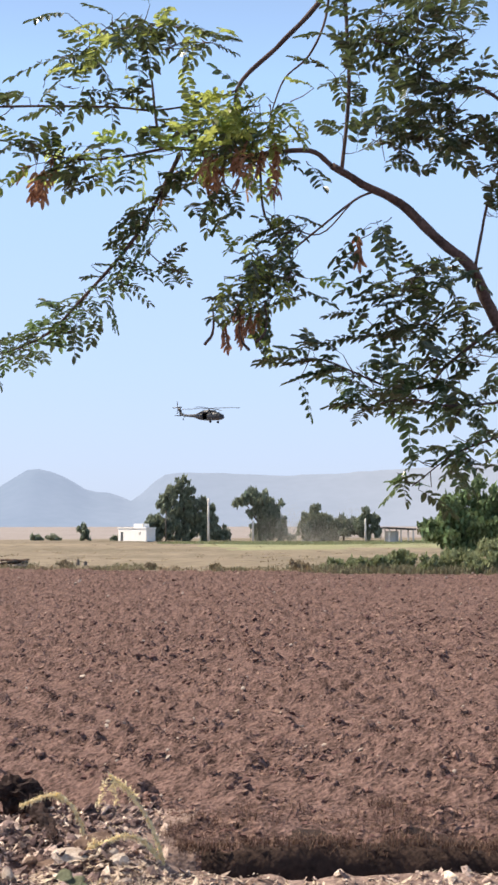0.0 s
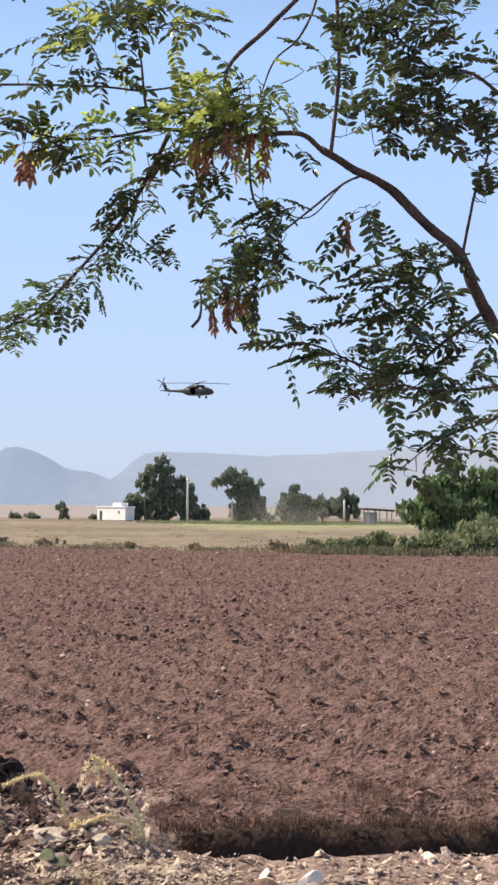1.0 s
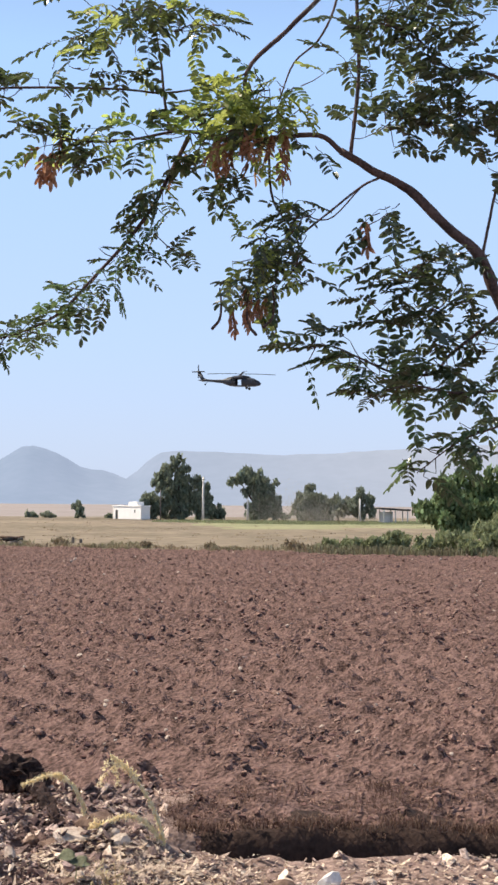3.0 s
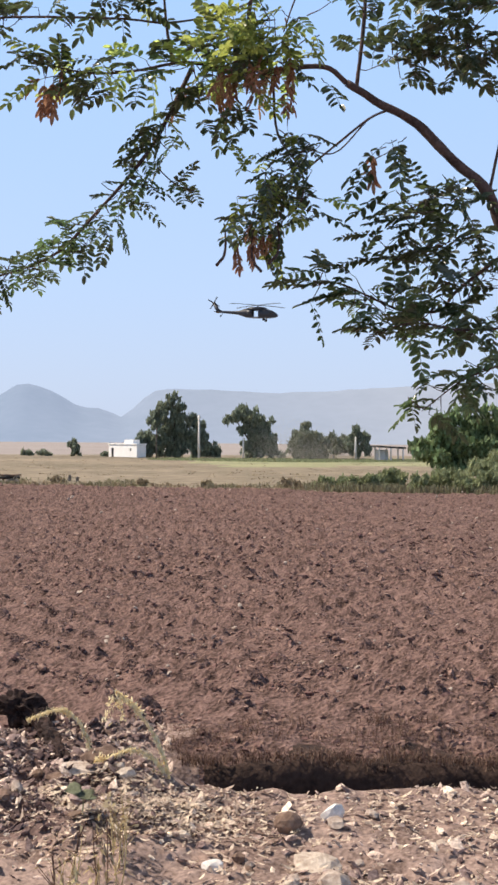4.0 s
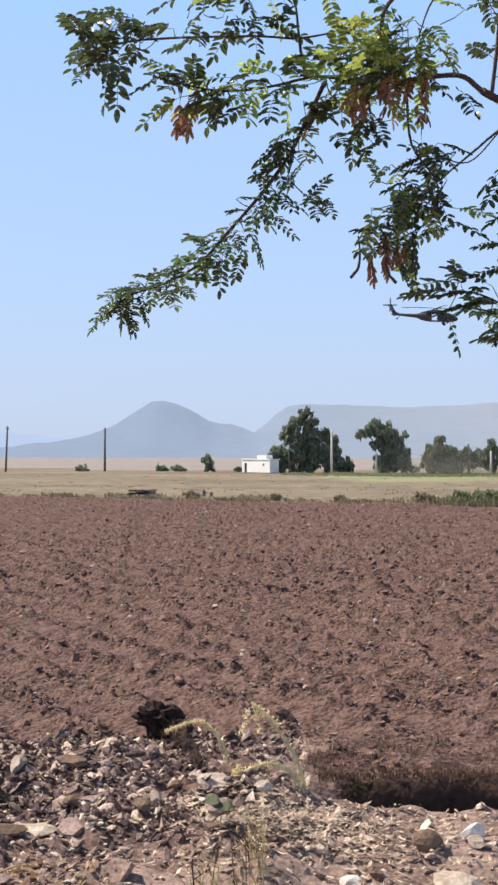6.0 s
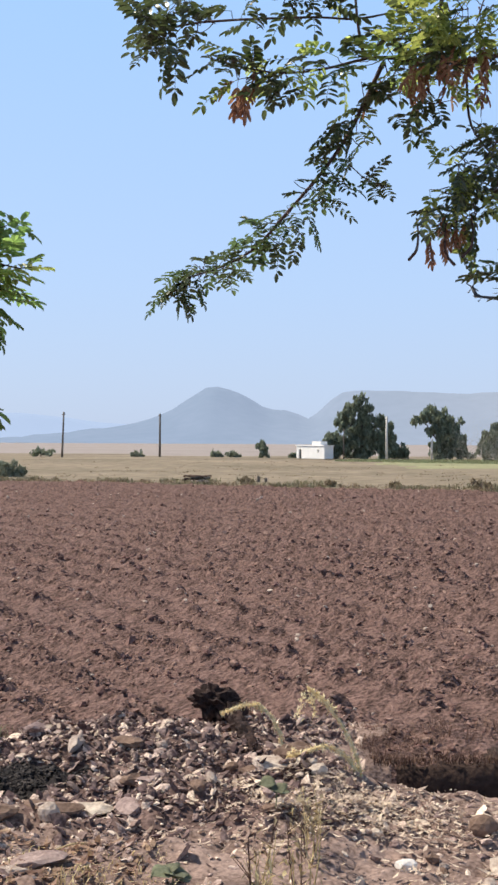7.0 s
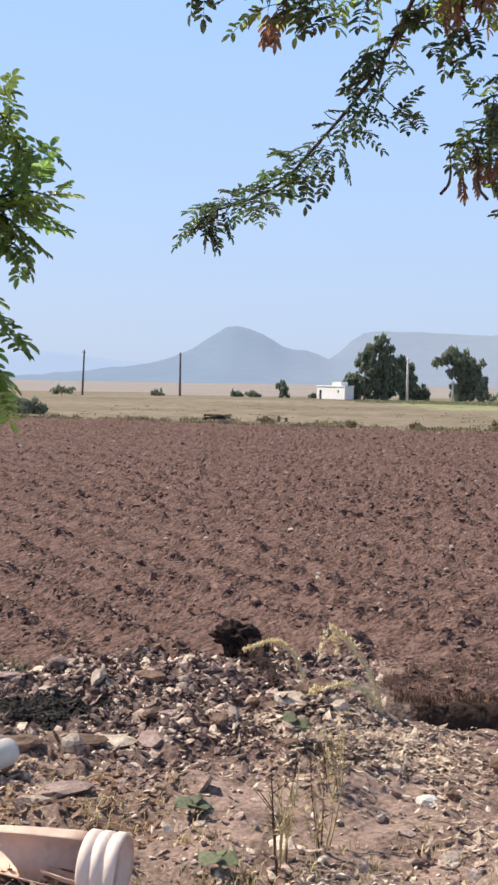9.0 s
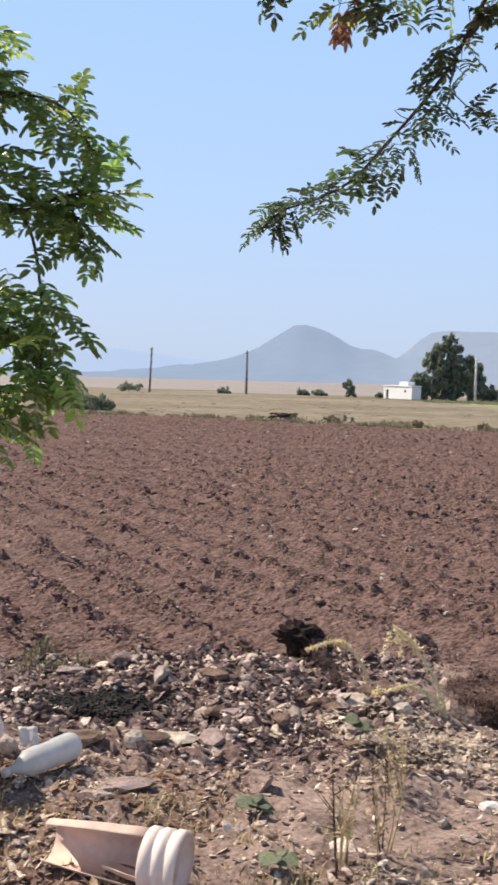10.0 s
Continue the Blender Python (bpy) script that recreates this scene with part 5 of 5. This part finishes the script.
def shell(bm, rings, a0, a1, sides, thick):
    """A thick shell turned about +x from rings of (x, radius), over the angles a0 to a1 (degrees)."""
    whole = a1 - a0 >= 359.9
    count = sides if whole else sides + 1
    grid = []
    for x, r in [*rings, *[(x, r - thick) for x, r in rings[::-1]]]:
        grid.append([bm.verts.new((x, r * math.cos(radians(a0 + (a1 - a0) * k / sides)), r * math.sin(radians(a0 + (a1 - a0) * k / sides)))) for k in range(count)])
    n = len(grid)
    for i in range(n):
        a, b = grid[i], grid[(i + 1) % n]
        for k in range(sides):
            m = (k + 1) % count
            bm.faces.new((a[k], a[m], b[m], b[k]))
    if not whole:
        for k in (0, count - 1):
            bm.faces.new([g[k] for g in grid])
    bmesh.ops.recalc_face_normals(bm, faces=bm.faces)


def disc(bm, x, r, thick, sides):
    bmesh.ops.create_cone(bm, cap_ends=True, segments=sides, radius1=r, radius2=r, depth=thick, matrix=pose(x, 0, 0, 0, 90, 0))


def build_rubbish():
    # broken bucket lying on its side, its ribbed end whole
    z = on_ground(-1.1, 5.1)
    bucket = tagged(empty("bucket", pose(-1.16, 4.90, z + 0.118, 12, 3, -8)), "broken faded pink plastic bucket lying on its side", "bucket", "discarded buckets")
    bm = bmesh.new()
    shell(bm, [(-0.40, 0.092), (-0.2, 0.112), (-0.02, 0.125), (0.07, 0.13)], 212, 462, 40, 0.005)
    part("body", bm, PLASTIC, bucket)
    bm = bmesh.new()
    shell(bm, [(0.062, 0.134), (0.070, 0.142), (0.105, 0.143), (0.110, 0.136), (0.122, 0.136), (0.127, 0.144), (0.160, 0.145), (0.165, 0.137), (0.180, 0.137), (0.186, 0.147), (0.222, 0.148), (0.228, 0.140)], 0, 360, 56, 0.007)
    part("rim", bm, PLASTIC_PALE, bucket, "ribbed pale rim")
    bm = bmesh.new()
    shell(bm, [(-0.12, 0.07), (0.0, 0.095), (0.10, 0.10)], 195, 290, 24, 0.004)
    part("torn_flap", bm, PLASTIC, bucket, "torn inner flap")
    # whole bucket tipped on its mouth
    z = on_ground(-2.2, 6.15)
    way = Vector((0.36, 0.62, 0.52)).normalized()
    m = Matrix.Translation((-2.27, 5.76, z + 0.165)) @ way.to_track_quat("X", "Z").to_matrix().to_4x4()
    pail = tagged(empty("bucket", m), "pale pink plastic bucket tipped onto its mouth", "bucket", "discarded buckets")
    bm = bmesh.new()
    shell(bm, [(-0.14, 0.165), (-0.13, 0.165), (0.0, 0.158), (0.13, 0.15), (0.17, 0.142), (0.195, 0.12)], 0, 360, 48, 0.006)
    part("body", bm, PLASTIC_PALE, pail)
    bm = bmesh.new()
    shell(bm, [(-0.165, 0.172), (-0.16, 0.178), (-0.135, 0.178), (-0.13, 0.172)], 0, 360, 48, 0.014)
    part("rim", bm, PLASTIC_PALE, pail)
    bm = bmesh.new()
    disc(bm, 0.192, 0.122, 0.008, 40)
    part("bottom", bm, PLASTIC_PALE, pail)
    # bottle
    z = on_ground(-1.86, 6.45)
    way = Vector((0.50, 0.74, 0.10)).normalized()
    m = Matrix.Translation((-1.90, 5.98, z + 0.095)) @ way.to_track_quat("X", "Z").to_matrix().to_4x4() @ Matrix.Scale(1.42, 4)
    bottle = tagged(empty("bottle", m), "cloudy empty plastic bottle lying among the rubbish", "bottle")
    bm = bmesh.new()
    shell(bm, [(-0.165, 0.014), (-0.14, 0.014), (-0.12, 0.022), (-0.07, 0.05), (-0.02, 0.052), (-0.01, 0.049), (0.05, 0.049), (0.06, 0.052), (0.13, 0.052), (0.15, 0.044), (0.155, 0.012)], 0, 360, 28, 0.002)
    part("body", bm, BOTTLE, bottle)
    bm = bmesh.new()
    disc(bm, -0.172, 0.017, 0.022, 20)
    part("cap", bm, PAPER, bottle, "white cap")
    # scrap of paper
    bm = bmesh.new()
    bmesh.ops.create_grid(bm, x_segments=6, y_segments=6, size=0.06)
    for v in bm.verts:
        v.co.z = 0.03 * noise.noise(v.co * 18) + 0.12 * abs(v.co.x)
    bmesh.ops.solidify(bm, geom=bm.faces[:], thickness=0.002)
    scrap = part("paper_scrap", bm, PAPER)
    scrap.matrix_world = pose(-2.12, 6.40, on_ground(-2.12, 6.40) + 0.05, 50, 10, 40)
    tagged(scrap, "crumpled white scrap of paper beside the bottle", "paper")
    # crumpled tin
    bm = bmesh.new()
    lump(bm, Matrix.Diagonal((0.06, 0.05, 0.055, 1)), 3, 0.25, 2.2, 9)
    tin = part("crumpled_can", bm, ROCK)
    tin.matrix_world = pose(-2.16, 6.14, on_ground(-2.16, 6.14) + 0.04)
    tagged(tin, "crumpled dusty container beside the tipped bucket", "rubbish")
    # stick
    bm = bmesh.new()
    tube(bm, smooth_line([(-0.13, -0.06, 0.0), (-0.03, 0.0, 0.025), (0.06, 0.03, 0.02), (0.14, 0.09, 0.01)], 4), 0.008, 0.005, 6)
    stick = part("stick", bm, STALK)
    stick.matrix_world = pose(-1.32, 6.28, on_ground(-1.32, 6.28) + 0.008)
    tagged(stick, "bleached bent stick on the dirt", "stick")


def build_dark_lumps():
    z = on_ground(-0.95, 9.1)
    # tilted rough lump in near black
    bm = bmesh.new()
    lump(bm, pose(0, 0, 0.08, 0, 24, 8) @ Matrix.Diagonal((0.20, 0.15, 0.12, 1)), 4, 0.5, 3.4, 2.0)
    stump = part("black_lump", bm, BLACK_BROWN, smooth=False)
    stump.matrix_world = pose(-0.82, 9.12, z + 0.07)
    tagged(stump, "near-black lump at the edge of the field", "stump")
    # near-black roll added to stand for the shade under the bank's drop-off
    bm = bmesh.new()
    tube(bm, smooth_line([(-0.20, 0.72, 0.10), (-0.09, 0.30, 0.08), (0.0, -0.08, 0.06), (0.09, -0.48, 0.05), (0.16, -0.72, 0.0)], 12), 0.058, 0.035, 14, 0.5)
    log = part("bank_shade_roll", bm, BLACK_BROWN, smooth=False)
    log.matrix_world = pose(-0.56, 8.45, on_ground(-0.56, 8.45) - 0.05)
    tagged(log, "near-black roll in place of shade along the rubble bank", "log")
    # near-black crumbs strewn over the dark oval
    n = 2600
    x, y = RNG.normal(-2.06, 0.24, n), RNG.normal(7.44, 0.14, n)
    v, f = ico(1)
    size = RNG.uniform(0.006, 0.018, n)
    p = np.stack([x, y, ground_height(x, y) + size * 0.3], -1)
    stuff("ash_patch", *strew(v, f, p, size, RNG, 0.5, 0.35, 0.4), BLACK_CRUMB, "patch of black ash and charcoal on the rubble", "ash")
    for k, (x, y, s) in enumerate(((-0.2, 7.55, 0.10), (-1.2, 7.3, 0.065), (-0.75, 7.0, 0.055), (-0.45, 7.35, 0.06))):
        stone(x, y, s, ROCK_BROWN, "dark lump of earth among the rubble", (1.3, 0.9, 0.55), k * 50, 11 + k, "earth lumps", amount=0.4)


def build_logs():
    pile = tagged(empty("log_pile", pose(-6.95, 64.3, 0)), "low pile of dark logs and pale offcuts", "logs")
    rnd = random.Random(3)
    for k in range(24):
        bm = bmesh.new()
        tube(bm, smooth_line([(-0.3, 0, 0), (0, 0.04, 0.03), (0.3, 0, 0)], 3), 0.065, 0.045, 8, 0.15)
        log = part("log", bm, (ROCK, BLACK_BROWN, DARK, ROCK_BROWN)[k % 4], pile)
        log.matrix_local = pose(rnd.uniform(-0.6, 0.55), rnd.uniform(-0.25, 0.25), 0.07 + 0.09 * (k % 4), rnd.uniform(-15, 15), rnd.uniform(-9, 9), rnd.uniform(0, 180))
    # fence stakes and stumps at the field's far edge
    for x, y, h in ((-3.75, 66, 0.34), (-3.35, 66.3, 0.22)):
        bm = bmesh.new()
        tube(bm, smooth_line([(0, 0, -0.1), (0.03, 0, h * 0.6), (0.0, 0, h)], 3), 0.11, 0.07, 8, 0.2)
        st = part("stump", bm, WOOD)
        st.matrix_world = pose(x, y, 0)
        tagged(st, "short weathered stump in dry grass", "stump", "stumps")


build_stones()
build_litter()
build_field_clods()
build_grass()
build_plume_grass()
build_weed(-0.30, 5.25, 0.55, 7, "dry branching weed with withered leaves on the rubble heap")
build_weed(-0.12, 5.5, 0.48, 5, "dry branching weed with withered leaves on the rubble heap")
build_weed(-0.05, 6.1, 0.36, 5, "dry branching weed with withered leaves on the rubble heap")
broad_leaves(-0.56, 5.08, 0.09, 3, 0.10, "pale grey-green broad-leaved weed on the rubble")
broad_leaves(-0.28, 6.6, 0.16, 4, 0.09, "pale grey-green broad-leaved weed on the rubble")
broad_leaves(-0.75, 5.75, 0.07, 5, 0.11, "dull green broad-leaved weed close to the ground")
build_rubbish()
build_dark_lumps()
build_logs()


# ---- helicopter ----
def loft(bm, rings, sides=28, power=2.6, gap=None):
    """A skin through rings of (x, z, half width, half height); gap(i, angle) leaves faces out."""
    made = []
    for x, z, w, h in rings:
        ring = []
        for k in range(sides):
            a = 2 * math.pi * k / sides
            c, s = math.cos(a), math.sin(a)
            ring.append(bm.verts.new((x, w * math.copysign(abs(c) ** (2 / power), c), z + h * math.copysign(abs(s) ** (2 / power), s))))
        made.append(ring)
    for i, (a, b) in enumerate(zip(made, made[1:])):
        for k in range(sides):
            if gap and gap(i, 360 * (k + 0.5) / sides):
                continue
            bm.faces.new((a[k], a[(k + 1) % sides], b[(k + 1) % sides], b[k]))
    bm.faces.new(made[0])
    bm.faces.new(made[-1][::-1])
    bmesh.ops.recalc_face_normals(bm, faces=bm.faces)


def plate(bm, outline, y0, y1):
    """A flat slab in the x-z plane between y0 and y1."""
    a = [bm.verts.new((x, y0, z)) for x, z in outline]
    b = [bm.verts.new((x, y1, z)) for x, z in outline]
    bm.faces.new(a)
    bm.faces.new(b[::-1])
    n = len(a)
    for k in range(n):
        bm.faces.new((a[k], b[k], b[(k + 1) % n], a[(k + 1) % n]))
    bmesh.ops.recalc_face_normals(bm, faces=bm.faces)


def build_helicopter():
    craft = tagged(empty("helicopter", pose(0, 0, 0)), "dark grey military transport helicopter hovering with open cabin doors", "helicopter")
    bm = bmesh.new()
    rings = [(4.75, -2.15, 0.12, 0.10), (4.6, -2.13, 0.45, 0.34), (4.2, -2.05, 0.80, 0.58), (3.6, -1.95, 1.02, 0.80), (3.0, -1.82, 1.12, 0.98), (2.2, -1.74, 1.17, 1.06), (1.35, -1.72, 1.18, 1.08), (0.2, -1.72, 1.18, 1.08), (-1.2, -1.70, 1.18, 1.06), (-2.6, -1.62, 1.10, 0.98), (-3.6, -1.50, 0.85, 0.80), (-4.6, -1.42, 0.48, 0.46), (-6.5, -1.30, 0.36, 0.34), (-8.4, -1.15, 0.28, 0.29), (-9.6, -0.98, 0.20, 0.26)]
    loft(bm, rings, gap=lambda i, a: i == 7 and (min(abs(a - 180), a, 360 - a) < 36))
    part("fuselage", bm, HULL, craft)
    bm = bmesh.new()
    loft(bm, [(2.2, -0.62, 0.30, 0.10), (1.6, -0.50, 0.72, 0.30), (0.4, -0.42, 0.85, 0.38), (-1.6, -0.48, 0.80, 0.36), (-3.2, -0.75, 0.45, 0.25), (-4.2, -0.95, 0.20, 0.12)], 22)
    part("engine_housing", bm, HULL, craft)
    for s in (-1, 1):
        bm = bmesh.new()
        loft(bm, [(0.9, -0.62, 0.20, 0.20), (0.7, -0.62, 0.30, 0.30), (-1.0, -0.64, 0.30, 0.30), (-2.0, -0.68, 0.22, 0.22)], 18, 2)
        part("engine", bm, HULL, craft).location = (0, s * 0.92, 0)
        bm = bmesh.new()
        box(bm, pose(3.35, s * 1.085, -1.62, s * -8, 0, s * -9), 0.85, 0.03, 0.55, 0.01)
        part("cockpit_window", bm, GLASS, craft, "dark cockpit side window")
        bm = bmesh.new()
        box(bm, pose(-1.90, s * 1.165, -1.62, 0, 0, s * 2), 1.25, 0.04, 1.25, 0.02)
        part("sliding_door", bm, HULL, craft, "cabin door slid back")
        bm = bmesh.new()
        box(bm, pose(-1.90, s * 1.19, -1.42, 0, 0, s * 2), 0.85, 0.02, 0.45, 0.01)
        part("door_window", bm, GLASS, craft)
        bm = bmesh.new()
        tube(bm, [Vector((1.9, s * 1.1, -2.35)), Vector((1.75, s * 1.32, -2.75)), Vector((1.6, s * 1.36, -3.1))], 0.09, 0.07, 8, 0)
        part("landing_leg", bm, HULL, craft)
        bm = bmesh.new()
        bmesh.ops.create_cone(bm, cap_ends=True, segments=24, radius1=0.33, radius2=0.33, depth=0.24, matrix=pose(1.6, s * 1.42, -3.15, 90))
        bmesh.ops.bevel(bm, geom=[e for e in bm.edges if len(e.link_faces) == 2 and e.calc_face_angle(0) > 1], offset=0.05, segments=2, affect="EDGES")
        part("wheel", bm, RUBBER, craft)
    bm = bmesh.new()
    box(bm, pose(3.95, 0, -1.42, 0, 33, 0), 0.75, 1.45, 0.05, 0.02)
    part("windscreen", bm, GLASS, craft, "dark glazed windscreen")
    bm = bmesh.new()
    box(bm, pose(-0.5, 0, -2.62), 1.4, 2.1, 0.06)
    part("cabin_floor", bm, HULL_PALE, craft)
    bm = bmesh.new()
    plate(bm, [(-8.9, -1.25), (-9.9, -1.2), (-11.1, 1.15), (-10.3, 1.25), (-9.3, -0.5), (-8.6, -0.8)], -0.10, 0.10)
    part("tail_fin", bm, HULL, craft)
    bm = bmesh.new()
    box(bm, pose(-9.65, 0, -1.15, 0, -4, 0), 0.95, 4.3, 0.12, 0.04)
    part("stabilator", bm, HULL, craft)
    bm = bmesh.new()
    tube(bm, [Vector((-8.3, 0, -1.4)), Vector((-8.75, 0, -1.85)), Vector((-8.9, 0, -2.05))], 0.07, 0.05, 8, 0)
    part("tail_leg", bm, HULL, craft)
    bm = bmesh.new()
    bmesh.ops.create_cone(bm, cap_ends=True, segments=20, radius1=0.2, radius2=0.2, depth=0.14, matrix=pose(-8.95, 0, -2.1, 90))
    part("tail_wheel", bm, RUBBER, craft)
    bm = bmesh.new()
    bmesh.ops.create_cone(bm, cap_ends=True, segments=16, radius1=0.22, radius2=0.14, depth=0.6, matrix=pose(0, 0, -0.05))
    part("mast", bm, HULL, craft)
    rotor = part("main_rotor", hub_mesh(0.42, 0.16), HULL, craft, "four-bladed main rotor")
    rotor.location = (0, 0, 0.28)
    for k in range(4):
        bm = bmesh.new()
        blade_mesh(bm, 0.4, 8.18, 0.60, 0.16, 0.30)
        part("blade", bm, HULL, rotor).rotation_euler = (0, 0, k * math.pi / 2)
    tail = part("tail_rotor", hub_mesh(0.16, 0.2), HULL, craft, "four-bladed tail rotor")
    tail.matrix_local = pose(-10.55, -0.35, 0.95, 90)
    for k in range(4):
        bm = bmesh.new()
        blade_mesh(bm, 0.1, 1.68, 0.26, 0.04, 0.0)
        part("blade", bm, HULL, tail).rotation_euler = (0, 0, k * math.pi / 2)
    return craft, rotor, tail


def hub_mesh(r, h):
    bm = bmesh.new()
    bmesh.ops.create_cone(bm, cap_ends=True, segments=20, radius1=r, radius2=r * 0.7, depth=h)
    return bm


def blade_mesh(bm, x0, x1, chord, thick, sag):
    """A slightly drooping rotor blade along +x with a swept tip."""
    rings = []
    for i in range(9):
        u = i / 8
        x = x0 + (x1 - x0) * u
        z = 0.18 * u - sag * u * u
        c = chord * (0.55 if i == 0 else 1.0 if i < 8 else 0.6)
        off = -0.12 if i == 8 else 0.0
        rings.append([bm.verts.new((x, off + a * c, z + b * thick)) for a, b in ((-0.5, 0), (-0.1, 0.5), (0.35, 0.4), (0.5, 0), (0.35, -0.3), (-0.1, -0.3))])
    for a, b in zip(rings, rings[1:]):
        for k in range(6):
            bm.faces.new((a[k], a[(k + 1) % 6], b[(k + 1) % 6], b[k]))
    bm.faces.new(rings[0][::-1])
    bm.faces.new(rings[-1])
    bmesh.ops.recalc_face_normals(bm, faces=bm.faces)


craft, main_rotor, tail_rotor = build_helicopter()


def build_dust():
    """Dust raised under the helicopter: a soft cloud of fine specks."""
    n = 32000
    x, y = RNG.normal(0, 4.2, n), RNG.normal(0, 3.0, n)
    z = np.abs(RNG.normal(0, 1.9, n)) * (0.5 + 0.9 * vnoise(x * 0.35 + 20, y * 0.1 + 20, 81))
    quad = np.array([(-1, -0.6, 0), (0.9, -0.8, 0.3), (1, 0.8, -0.2), (-0.8, 0.9, 0.2)])
    v, f = strew(quad, np.array([(0, 1, 2), (0, 2, 3)]), np.stack([x, y, z], -1), RNG.uniform(0.008, 0.022, n), RNG, 1, 0.3, 1.2)
    return stuff("dust_cloud", v, f, DUST, "thin pale cloud of dust drifting among the trees", "dust")


dust = build_dust()


def motions():
    """The helicopter drifts along to the right, turning its side to the viewer; its rotors spin."""
    # seconds, bearing, elevation (degrees), distance, heading, pitch, bank
    track = [(0, 2.95, 5.60, 296, -42, 1, 2), (1.0, 3.33, 5.82, 291, -36, 0, 2), (2.0, 3.90, 5.95, 286, -20, 0, 1), (3.4, 5.10, 6.38, 280, -13, 0, 1), (4.5, 6.28, 6.68, 276, -9, 0, 1), (5.5, 7.38, 6.95, 272, -6, 1, 1), (6.8, 8.9, 7.1, 270, -4, 3, 1), (8.5, 11.2, 7.25, 270, -3, 4, 1), (10.0, 13.4, 7.4, 272, -2, 4, 1)]
    rows = []
    for t, bearing, height, far, heading, pitch, bank in track:
        x, y = far * math.sin(radians(bearing)), far * math.cos(radians(bearing))
        rows.append((t, pose(x, y, EYE + far * math.tan(radians(height)), bank, pitch, heading - bearing)))
    walk(craft, rows)
    walk(dust, [(0, pose(22.5, 164, 0)), (5, pose(25.0, 164, 0.1)), (10, pose(28.0, 164, 0.2))])
    steps = range(301)
    walk(main_rotor, [(k / 30, pose(0, 0, 0.28, 0, 0, 20 + 52 * k)) for k in steps])
    walk(tail_rotor, [(k / 30, pose(-10.55, -0.35, 0.95, 90, 0, 0) @ pose(0, 0, 0, 0, 0, 77 * k)) for k in steps])


motions()
